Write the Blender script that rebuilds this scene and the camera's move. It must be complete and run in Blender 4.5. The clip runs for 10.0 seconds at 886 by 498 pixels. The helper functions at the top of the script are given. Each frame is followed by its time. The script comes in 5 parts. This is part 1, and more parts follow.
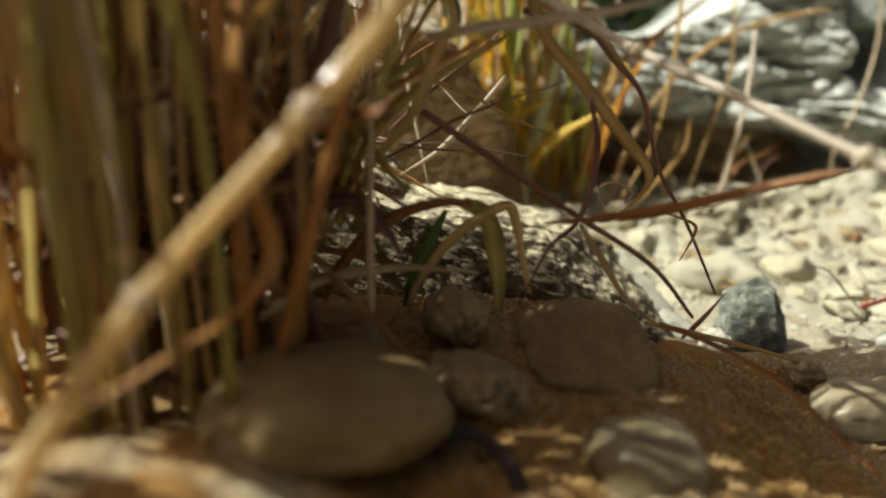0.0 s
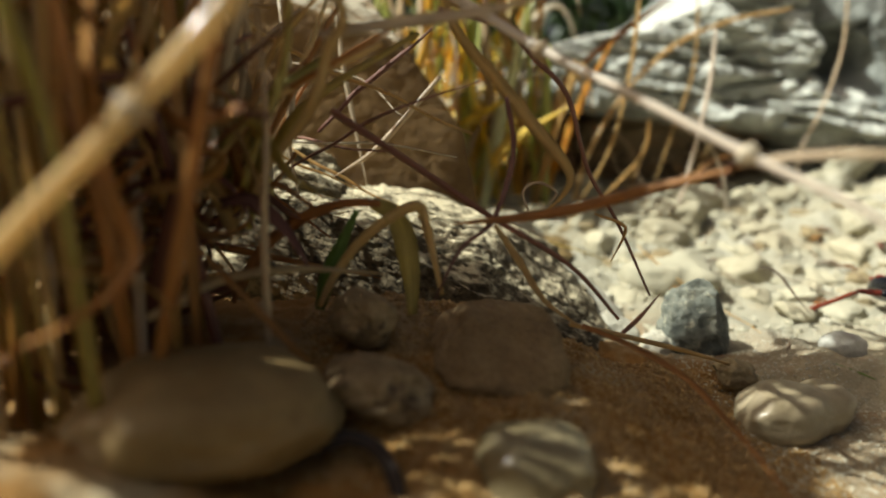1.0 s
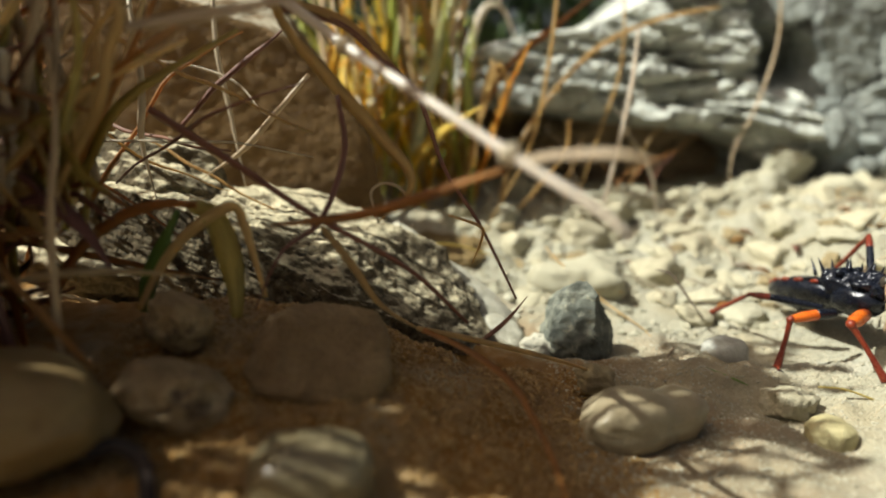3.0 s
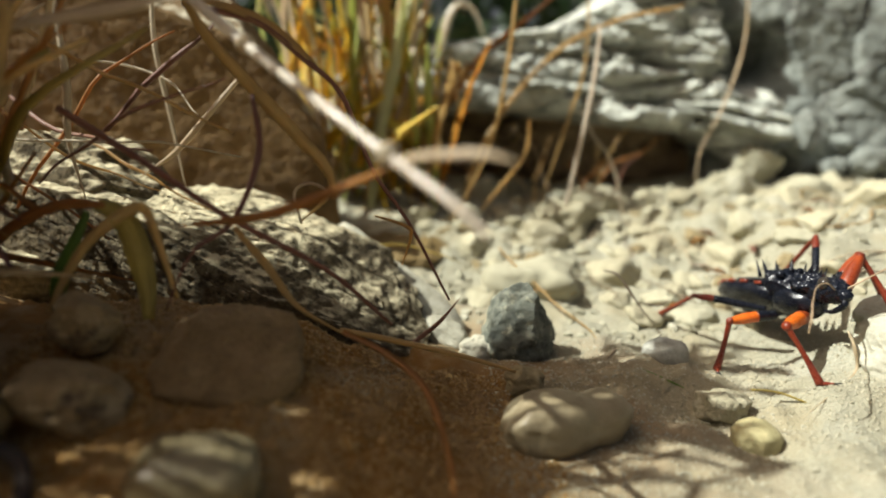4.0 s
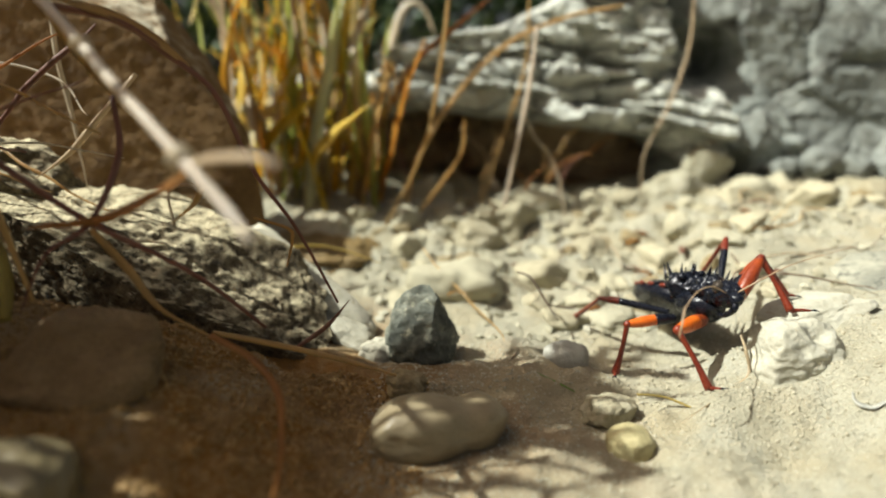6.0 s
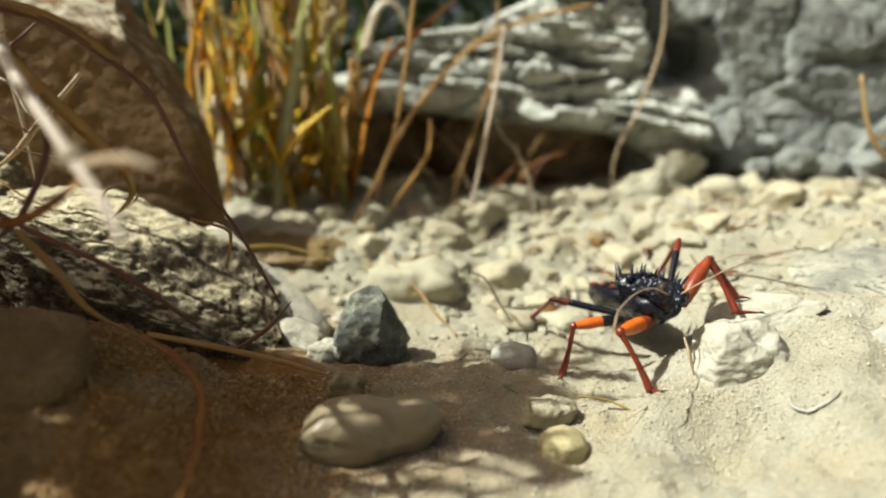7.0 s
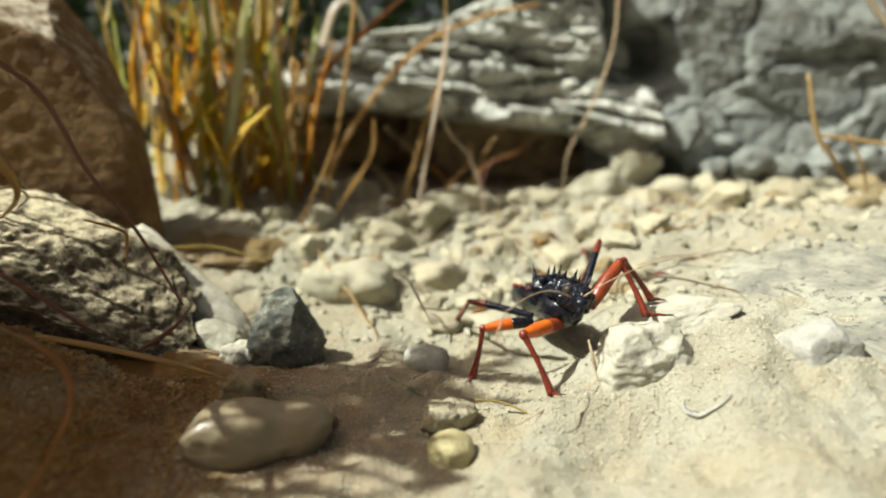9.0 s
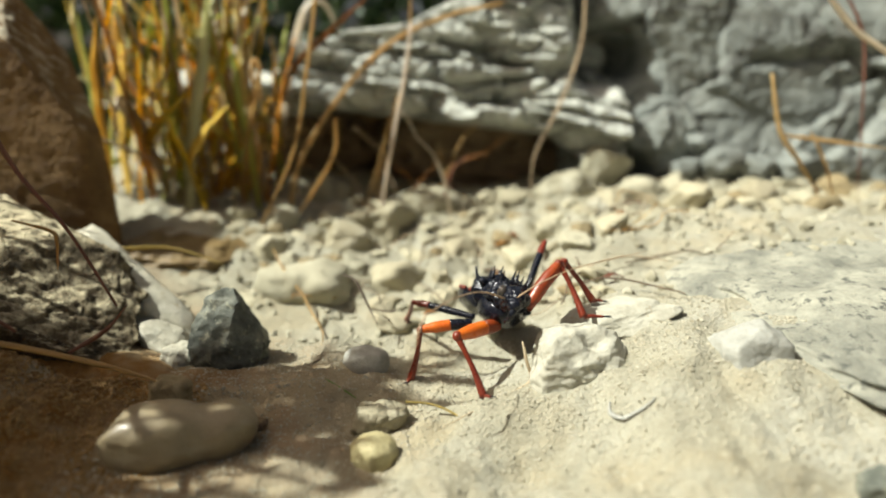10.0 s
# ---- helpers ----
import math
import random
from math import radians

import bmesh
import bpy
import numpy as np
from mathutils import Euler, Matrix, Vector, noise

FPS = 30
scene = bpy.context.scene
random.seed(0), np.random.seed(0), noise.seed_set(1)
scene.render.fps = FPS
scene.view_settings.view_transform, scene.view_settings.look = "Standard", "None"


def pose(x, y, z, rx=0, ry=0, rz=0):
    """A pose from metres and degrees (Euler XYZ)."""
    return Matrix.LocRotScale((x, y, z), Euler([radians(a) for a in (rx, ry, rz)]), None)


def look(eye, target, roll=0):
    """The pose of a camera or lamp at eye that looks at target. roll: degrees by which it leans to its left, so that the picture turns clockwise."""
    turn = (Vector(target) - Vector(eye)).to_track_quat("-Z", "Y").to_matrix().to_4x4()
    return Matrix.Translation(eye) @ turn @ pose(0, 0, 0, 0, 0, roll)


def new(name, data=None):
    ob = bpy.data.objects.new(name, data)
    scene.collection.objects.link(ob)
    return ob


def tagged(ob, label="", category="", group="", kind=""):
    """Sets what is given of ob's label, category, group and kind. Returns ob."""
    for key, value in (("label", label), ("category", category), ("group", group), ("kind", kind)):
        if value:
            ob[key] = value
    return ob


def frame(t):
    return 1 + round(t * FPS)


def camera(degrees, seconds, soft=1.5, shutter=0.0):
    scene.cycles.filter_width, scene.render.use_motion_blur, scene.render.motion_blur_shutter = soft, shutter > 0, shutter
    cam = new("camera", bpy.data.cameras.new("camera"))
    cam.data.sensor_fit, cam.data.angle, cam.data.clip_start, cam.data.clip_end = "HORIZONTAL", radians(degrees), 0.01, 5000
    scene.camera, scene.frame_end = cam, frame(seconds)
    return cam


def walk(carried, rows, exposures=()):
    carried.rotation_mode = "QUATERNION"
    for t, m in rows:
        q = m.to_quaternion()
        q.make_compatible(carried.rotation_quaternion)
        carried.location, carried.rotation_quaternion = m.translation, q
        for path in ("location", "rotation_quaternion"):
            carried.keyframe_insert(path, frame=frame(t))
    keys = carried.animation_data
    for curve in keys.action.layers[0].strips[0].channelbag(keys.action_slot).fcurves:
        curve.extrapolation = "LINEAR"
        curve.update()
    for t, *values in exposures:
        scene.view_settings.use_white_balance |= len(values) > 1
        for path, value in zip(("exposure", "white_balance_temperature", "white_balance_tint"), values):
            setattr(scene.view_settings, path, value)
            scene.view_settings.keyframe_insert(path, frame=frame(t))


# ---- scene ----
cam = camera(72.3, 10.0, soft=1.9)
METRES, EYE, TILT, LEAN, TURN = 0.11, 0.05, -14.0, 0.0, 0.0
ROWS = [
    (0.0, 0.0, 0.0, 0.0, -0.0, 0.0, 0.0),
    (0.5, 0.0593, 0.0048, -0.001, 0.11, 0.13, 0.09),
    (1.0, 0.1178, 0.0097, -0.0018, 0.23, 0.23, 0.14),
    (1.5, 0.1802, 0.0161, -0.001, 0.3, 0.23, 0.11),
    (2.0, 0.2471, 0.0219, -0.001, 0.39, 0.26, 0.08),
    (2.5, 0.2958, 0.0263, 0.0, 0.45, 0.24, 0.02),
    (4.0, 0.4567, 0.041, 0.0018, 0.72, 0.26, -0.08),
    (4.5, 0.5124, 0.0445, 0.0032, 0.85, 0.24, -0.1),
    (5.0, 0.5557, 0.0476, 0.0045, 0.92, 0.22, -0.14),
    (5.5, 0.5949, 0.0501, 0.0057, 1.02, 0.2, -0.15),
    (7.0, 0.732, 0.0601, 0.0109, 1.26, 0.06, -0.28),
    (7.5, 0.7729, 0.063, 0.0122, 1.37, 0.04, -0.3),
    (8.0, 0.812, 0.0659, 0.0132, 1.48, 0.03, -0.3),
    (8.5, 0.8476, 0.069, 0.0143, 1.57, -0.0, -0.31),
    (9.0, 0.8896, 0.073, 0.0151, 1.68, -0.0, -0.33),
    (9.5, 0.9487, 0.0784, 0.0161, 1.85, 0.0, -0.34),
    (10.0, 0.9963, 0.0819, 0.0177, 1.99, -0.03, -0.36),
]
walk(cam, [(t, pose(0, 0, EYE, TILT, LEAN, TURN) @ pose(METRES * x, METRES * y, METRES * z, 90 + pitch, roll, yaw)) for t, x, y, z, yaw, pitch, roll in ROWS])
cam.data.dof.use_dof = True
cam.data.dof.focus_distance = 0.105
cam.data.dof.aperture_fstop = 8.8

# ---- light ----
SUN = Vector((-0.60, -0.08, 0.80)).normalized()
world = bpy.data.worlds.new("sky")
scene.world = world
world.use_nodes = True
sky = world.node_tree.nodes.new("ShaderNodeTexSky")
sky.sky_type, sky.sun_disc = "NISHITA", False
sky.air_density, sky.dust_density, sky.ozone_density = 0.7, 8.0, 0.0
sky.sun_elevation, sky.sun_rotation = math.asin(SUN.z), math.atan2(SUN.x, SUN.y)
back = world.node_tree.nodes["Background"]
back.inputs["Strength"].default_value = 0.052
warm = world.node_tree.nodes.new("ShaderNodeMix")
warm.data_type, warm.blend_type = "RGBA", "MULTIPLY"
warm.inputs[0].default_value, warm.inputs[7].default_value = 1.0, (1.0, 0.94, 0.82, 1)
world.node_tree.links.new(sky.outputs["Color"], warm.inputs[6])
world.node_tree.links.new(warm.outputs[2], back.inputs["Color"])
sun = new("sun", bpy.data.lights.new("sun", "SUN"))
sun.data.energy, sun.data.angle, sun.data.color = 5.0, radians(0.53), (0.975, 1.0, 0.925)
sun.matrix_world = look(SUN * 2, (0, 0, 0))
scene.view_settings.exposure = 0.62

MM = 0.001


# ---- vector noise for shapes ----
PERM = np.random.RandomState(7).permutation(256)
PERM = np.concatenate([PERM, PERM, PERM])
GRAD = np.random.RandomState(8).normal(size=(256, 3))
GRAD /= np.linalg.norm(GRAD, axis=1)[:, None]


def gnoise(p):
    """Gradient noise, about -1 to 1, for an (n, 3) array."""
    c = np.floor(p).astype(int)
    f = p - c
    c &= 255
    u = f * f * f * (f * (f * 6 - 15) + 10)
    out = 0
    for i in (0, 1):
        wx = u[:, 0] if i else 1 - u[:, 0]
        for j in (0, 1):
            wy = u[:, 1] if j else 1 - u[:, 1]
            for k in (0, 1):
                wz = u[:, 2] if k else 1 - u[:, 2]
                h = PERM[PERM[PERM[c[:, 0] + i] + c[:, 1] + j] + c[:, 2] + k]
                out = out + wx * wy * wz * (GRAD[h] * (f - (i, j, k))).sum(1)
    return out * 1.6


def fbm(p, octaves=4, gain=0.5):
    total, a = 0, 1.0
    for o in range(octaves):
        total = total + a * gnoise(p * 2.0 ** o + 17.3 * o)
        a *= gain
    return total


def sstep(v):
    v = np.clip(v, 0, 1)
    return v * v * (3 - 2 * v)


# ---- mesh helpers ----
def mesh_of(name, verts, faces, smooth=True):
    me = bpy.data.meshes.new(name)
    me.from_pydata([tuple(map(float, v)) for v in verts], [], faces if isinstance(faces, list) else faces.tolist())
    if smooth:
        me.polygons.foreach_set("use_smooth", [True] * len(me.polygons))
    me.update()
    return me


def thing(name, me, mat, m=None, label="", category="", group="", kind=""):
    if mat is not None and not me.materials:
        me.materials.append(mat)
    ob = new(name, me)
    if m is not None:
        ob.matrix_basis = m
    return tagged(ob, label, category, group, kind)


def empty_thing(name, x, y, z, label, category, group=""):
    ob = new(name)
    ob.location = (x * MM, y * MM, z * MM)
    ob.empty_display_size = 0.01
    return tagged(ob, label, category, group)


def part(name, me, mat, parent, label="", m=None):
    if mat is not None and not me.materials:
        me.materials.append(mat)
    ob = new(name, me)
    ob.parent = parent
    if m is not None:
        ob.matrix_basis = m
    return tagged(ob, label)


ICO = {}


def ico(level):
    if level not in ICO:
        bm = bmesh.new()
        bmesh.ops.create_icosphere(bm, subdivisions=level, radius=1.0)
        bm.verts.ensure_lookup_table()
        ICO[level] = (np.array([v.co[:] for v in bm.verts]), [[v.index for v in f.verts] for f in bm.faces])
        bm.free()
    return ICO[level]


def rock_mesh(name, half, seed, level=4, cuts=10, depth=0.25, lump=0.16, lump_scale=1.3, grit=0.0, grit_scale=6.0,
              strata=0.0, strata_scale=5.0, power=2.4, bite=0.0, soften=0.0, rug=None, planes=(), dents=(), pinch=None):
    """A stone: a rounded block with broken facets, lumps, pits and, where asked, layers. Half sizes in mm."""
    v, faces = ico(level)
    rs = np.random.RandomState(seed)
    n = v / np.linalg.norm(v, axis=1)[:, None]
    r = 1 / (np.abs(n) ** power).sum(1) ** (1 / power)
    for _ in range(cuts):
        d = rs.normal(size=3)
        d /= np.linalg.norm(d)
        reach = 1.0 - depth * rs.uniform(0.0, 1.0)
        dot = n @ d
        lim = np.where(dot > 0.05, reach / np.maximum(dot, 0.05), 9.0)
        if soften:
            r = -soften * np.log(np.exp(-r / soften) + np.exp(-np.minimum(lim, 9) / soften))
        else:
            r = np.minimum(r, lim)
    off = rs.uniform(0, 50, 3)
    r = r * (1 + lump * fbm(n * lump_scale + off, 4))
    p = n * r[:, None] * np.array(half)
    for px, py, pz, reach in planes:
        over = np.maximum(p @ np.array((px, py, pz)) - reach, 0)
        p -= over[:, None] * np.array((px, py, pz)) * 0.94
    if pinch:
        at, amount, wide = pinch
        p[:, 1:] *= (1 - amount * np.exp(-((p[:, 0] / half[0] - at) / wide) ** 2))[:, None]
    size = max(half)
    if strata:
        lay = p[:, 2] / size * strata_scale + 0.35 * gnoise(p / size * 1.6 + off)
        band = gnoise(np.stack([p[:, 0] / size * 0.7, p[:, 1] / size * 0.7, lay], 1) + off)
        edge = np.abs(gnoise(np.stack([p[:, 0] / size * 0.5, p[:, 1] / size * 0.5, lay * 1.7], 1) + off + 9))
        side = np.sqrt(n[:, 0] ** 2 + n[:, 1] ** 2)
        k = 1 + strata * side * (band - 0.9 * np.exp(-(edge / 0.08) ** 2))
        p[:, :2] *= k[:, None]
    if rug:
        amp, wave = rug
        q = p / wave * np.array((1, 1, 1.9)) + off
        ridge = 1 - 2 * np.abs(fbm(q * 0.6 + 11, 3))
        p = p + n * (amp * (0.7 * fbm(q, 4, 0.55) + 0.45 * ridge))[:, None]
    if bite:
        q = gnoise(p / size * 2.2 + off + 3)
        p *= (1 - bite * sstep((q - 0.15) / 0.4))[:, None]
    for dx, dy, dz, wide, deep in dents:
        q = p - np.array((dx, dy, dz))
        fall = np.exp(-(((q / wide) ** 2).sum(1)) ** 2)
        p = p - n * (deep * fall)[:, None]
    if grit:
        g = fbm(p / size * grit_scale + off, 4, 0.6)
        g = np.where(g > 0.1, -1.6 * (g - 0.1), 0.35 * g)
        p += n * (grit * size * g)[:, None]
    return mesh_of(name, p * MM, faces)


def spline(points, count):
    """A smooth line through the points, as an array of that many rows."""
    p = np.array(points, float)
    p = np.vstack([2 * p[0] - p[1], p, 2 * p[-1] - p[-2]])
    out = []
    segs = len(p) - 3
    for s in np.linspace(0, segs - 1e-6, count):
        i = int(s)
        t = s - i
        a, b, c, d = p[i], p[i + 1], p[i + 2], p[i + 3]
        out.append(0.5 * (2 * b + (c - a) * t + (2 * a - 5 * b + 4 * c - d) * t * t + (3 * b - a - 3 * c + d) * t ** 3))
    return np.array(out)


def strip_data(points, width, fold=0.25, thick=0.12, taper=(0.7, 0.15), count=22, turn=0.0, twist=0.0, round_=False, wobble=0.0, seed=0, nodes=0, face=(0.2, -0.9, 0.4)):
    """Verts, faces and leaf coordinates of a blade (folded strip with thickness) or of a round stalk. In mm."""
    line = spline(points, count)
    rs = np.random.RandomState(seed)
    if wobble:
        line = line + wobble * np.stack([gnoise(line * 0.09 + rs.uniform(0, 40, 3)) for _ in range(3)], 1)
    tang = np.gradient(line, axis=0)
    tang /= np.linalg.norm(tang, axis=1)[:, None] + 1e-9
    up = np.array(face, float)
    verts, faces, leaf = [], [], []
    length = np.concatenate([[0], np.cumsum(np.linalg.norm(np.diff(line, axis=0), axis=1))])
    sides = 7 if round_ else 4
    for i, (c, t) in enumerate(zip(line, tang)):
        up = up - t * (up @ t)
        up /= np.linalg.norm(up) + 1e-9
        a = radians(turn + twist * i / count)
        n = up * math.cos(a) + np.cross(t, up) * math.sin(a)
        s = np.cross(t, n)
        f = i / (count - 1)
        ends = min(1.0, taper[0] + (1 - taper[0]) * f / 0.25) * min(1.0, taper[1] + (1 - taper[1]) * (1 - f) / 0.45)
        w = width * ends * (1 + 0.10 * math.sin(7 * f + seed))
        if round_:
            if nodes and min(abs(f - k / nodes) for k in range(1, nodes)) < 0.02:
                w *= 1.25
            for k in range(sides):
                b = 2 * math.pi * k / sides
                verts.append(c + (n * math.cos(b) + s * math.sin(b)) * w / 2)
                leaf.append((k / sides, length[i], seed % 97))
        else:
            h = fold * w
            for q, (du, dv) in enumerate(((-0.5, h), (0.0, -thick / 2), (0.5, h), (0.0, thick / 2))):
                verts.append(c + s * du * w + n * dv)
                leaf.append((du, length[i], seed % 97))
    for i in range(count - 1):
        for k in range(sides):
            a, b = i * sides + k, i * sides + (k + 1) % sides
            faces.append([a, b, b + sides, a + sides])
    faces.append(list(range(sides))[::-1])
    faces.append([(count - 1) * sides + k for k in range(sides)])
    return np.array(verts), faces, np.array(leaf)


def strip_mesh(name, *data_list):
    verts, faces, leaf, base = [], [], [], 0
    for v, f, l in data_list:
        verts.append(v)
        leaf.append(l)
        faces += [[i + base for i in q] for q in f]
        base += len(v)
    v, l = np.vstack(verts), np.vstack(leaf)
    me = mesh_of(name, v * MM, faces)
    at = me.attributes.new("leaf", "FLOAT_VECTOR", "POINT")
    at.data.foreach_set("vector", l.astype(np.float32).ravel())
    return me


# ---- materials ----
def tree_of(name):
    mat = bpy.data.materials.new(name)
    mat.use_nodes = True
    t = mat.node_tree
    return mat, t, t.nodes["Principled BSDF"]


def add(t, kind, **values):
    node = t.nodes.new(kind)
    for key, value in values.items():
        node.inputs[key.replace("_", " ")].default_value = value
    return node


def ramp(t, source, stops):
    node = t.nodes.new("ShaderNodeValToRGB")
    while len(node.color_ramp.elements) < len(stops):
        node.color_ramp.elements.new(0.5)
    for e, (pos, col) in zip(node.color_ramp.elements, stops):
        e.position, e.color = pos, (*col, 1)
    t.links.new(source, node.inputs[0])
    return node.outputs[0]


def mixed(t, fac, a, b, how="MIX"):
    node = t.nodes.new("ShaderNodeMix")
    node.data_type, node.blend_type = "RGBA", how
    for value, socket in ((fac, node.inputs[0]), (a, node.inputs[6]), (b, node.inputs[7])):
        if isinstance(value, bpy.types.NodeSocket):
            t.links.new(value, socket)
        else:
            socket.default_value = value if isinstance(value, float) else (*value, 1)
    return node.outputs[2]


def mineral(name, stops, scale=120, grain=2500, grain_amount=0.35, rough=0.85, bump=0.5, fine=0.4, spots=None, spot_size=600, spot_cover=0.55,
            tint=0.0, coat=0.0, lit_crust=None, lit_crust_cover=0.5, layers=0.0, shade_tint=None, lit_crust_soft=0.14, cracks=None, patch=None):
    """Stone or sand: a broad colour drift, finer grain, specks, pits, a shade tint, and pale crust with painted
    sunlight on what faces up.
    """
    mat, t, b = tree_of(name)
    co = t.nodes.new("ShaderNodeTexCoord").outputs["Object"]
    if layers:
        mp = t.nodes.new("ShaderNodeMapping")
        mp.inputs["Scale"].default_value = (1, 1, layers)
        t.links.new(co, mp.inputs[0])
        wide_co = mp.outputs[0]
    else:
        wide_co = co
    wide = add(t, "ShaderNodeTexNoise", Scale=scale, Detail=8.0, Roughness=0.62, Distortion=0.6)
    small = add(t, "ShaderNodeTexNoise", Scale=grain, Detail=3.0, Roughness=0.7)
    mid = add(t, "ShaderNodeTexNoise", Scale=grain * 0.22, Detail=5.0, Roughness=0.65)
    t.links.new(wide_co, wide.inputs["Vector"])
    for n in (small, mid):
        t.links.new(co, n.inputs["Vector"])
    col = ramp(t, wide.outputs[0], stops)
    light = ramp(t, small.outputs[0], [(0.3, (0.45, 0.43, 0.40)), (0.5, (0.8, 0.8, 0.8)), (0.72, (1.0, 1.0, 1.0))])
    col = mixed(t, grain_amount, col, light, "MULTIPLY")
    if shade_tint:
        # ochre tint on the left mound: the clump's warm shade put into the colour
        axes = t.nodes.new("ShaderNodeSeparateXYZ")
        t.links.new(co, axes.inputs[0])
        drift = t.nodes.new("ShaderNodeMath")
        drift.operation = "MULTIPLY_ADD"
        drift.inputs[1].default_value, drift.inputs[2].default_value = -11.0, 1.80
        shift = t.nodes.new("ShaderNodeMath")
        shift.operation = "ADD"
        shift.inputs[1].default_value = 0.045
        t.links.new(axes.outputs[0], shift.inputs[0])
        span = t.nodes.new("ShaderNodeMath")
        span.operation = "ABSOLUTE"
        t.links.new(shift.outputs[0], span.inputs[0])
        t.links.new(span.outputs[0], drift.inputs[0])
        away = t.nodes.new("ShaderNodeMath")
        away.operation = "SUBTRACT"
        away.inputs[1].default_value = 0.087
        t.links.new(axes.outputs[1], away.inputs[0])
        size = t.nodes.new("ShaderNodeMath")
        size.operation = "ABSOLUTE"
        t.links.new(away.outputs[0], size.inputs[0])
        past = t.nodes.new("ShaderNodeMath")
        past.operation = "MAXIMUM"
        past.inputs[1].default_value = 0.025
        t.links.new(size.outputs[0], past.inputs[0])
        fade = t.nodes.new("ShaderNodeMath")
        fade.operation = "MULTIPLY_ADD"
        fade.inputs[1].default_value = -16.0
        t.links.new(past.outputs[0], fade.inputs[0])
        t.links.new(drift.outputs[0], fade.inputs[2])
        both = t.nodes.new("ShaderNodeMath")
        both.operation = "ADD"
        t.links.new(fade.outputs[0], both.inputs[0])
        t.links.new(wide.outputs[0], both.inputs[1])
        col = mixed(t, ramp(t, both.outputs[0], [(0.25, (0, 0, 0)), (0.85, (1, 1, 1))]), col, shade_tint)
    if cracks:
        wave = t.nodes.new("ShaderNodeVectorMath")
        wave.operation = "MULTIPLY_ADD"
        wave.inputs[1].default_value = (0.02, 0.02, 0.02)
        t.links.new(wide.outputs["Color"], wave.inputs[0])
        t.links.new(wide_co, wave.inputs[2])
        cell = add(t, "ShaderNodeTexVoronoi", Scale=cracks)
        cell.feature = "DISTANCE_TO_EDGE"
        t.links.new(wave.outputs[0], cell.inputs["Vector"])
        col = mixed(t, ramp(t, cell.outputs["Distance"], [(0.0, (0.8, 0.8, 0.8)), (0.035, (0, 0, 0))]), col, (0.07, 0.068, 0.058))
    if patch:
        pn = add(t, "ShaderNodeTexNoise", Scale=55.0, Detail=5.0, Roughness=0.6)
        t.links.new(co, pn.inputs["Vector"])
        col = mixed(t, ramp(t, pn.outputs[0], [(0.49, (0, 0, 0)), (0.66, (0.8, 0.8, 0.8))]), col, patch)
    if spots:
        sp = add(t, "ShaderNodeTexNoise", Scale=spot_size, Detail=6.0, Roughness=0.75)
        t.links.new(co, sp.inputs["Vector"])
        mask = ramp(t, sp.outputs[0], [(spot_cover, (0, 0, 0)), (spot_cover + 0.08, (1, 1, 1))])
        col = mixed(t, mask, col, spots)
    # pale crust, and sunlight painted into the colour of upward faces
    if lit_crust:
        geo = t.nodes.new("ShaderNodeNewGeometry")
        sep = t.nodes.new("ShaderNodeSeparateXYZ")
        t.links.new(geo.outputs["Normal"], sep.inputs[0])
        half = t.nodes.new("ShaderNodeMath")
        half.operation = "MULTIPLY"
        half.inputs[1].default_value = 0.5
        t.links.new(mid.outputs[0], half.inputs[0])
        summed = t.nodes.new("ShaderNodeMath")
        summed.operation = "MULTIPLY_ADD"
        summed.inputs[1].default_value = 0.5
        t.links.new(sep.outputs[2], summed.inputs[0])
        t.links.new(half.outputs[0], summed.inputs[2])
        mask = ramp(t, summed.outputs[0], [(lit_crust_cover, (0, 0, 0)), (min(1, lit_crust_cover + lit_crust_soft), (1, 1, 1))])
        col = mixed(t, mask, col, lit_crust)
    if tint:
        info = t.nodes.new("ShaderNodeObjectInfo")
        hue = ramp(t, info.outputs["Random"], [(0.0, (1 - tint, 1 - 1.1 * tint, 1 - 1.25 * tint)), (0.45, (1, 0.98, 0.94)), (1.0, (1 - 0.5 * tint, 1 - 0.45 * tint, 1 - 0.4 * tint))])
        col = mixed(t, 1.0, col, hue, "MULTIPLY")
    t.links.new(col, b.inputs["Base Color"])
    b.inputs["Roughness"].default_value = rough
    b.inputs["Specular IOR Level"].default_value = 0.35
    if coat:
        b.inputs["Coat Weight"].default_value = coat
        b.inputs["Coat Roughness"].default_value = 0.25
    b1 = add(t, "ShaderNodeBump", Strength=bump, Distance=0.0012)
    b2 = add(t, "ShaderNodeBump", Strength=fine, Distance=0.0004)
    t.links.new(mid.outputs[0], b1.inputs["Height"])
    t.links.new(small.outputs[0], b2.inputs["Height"])
    t.links.new(b1.outputs[0], b2.inputs["Normal"])
    t.links.new(b2.outputs[0], b.inputs["Normal"])
    return mat


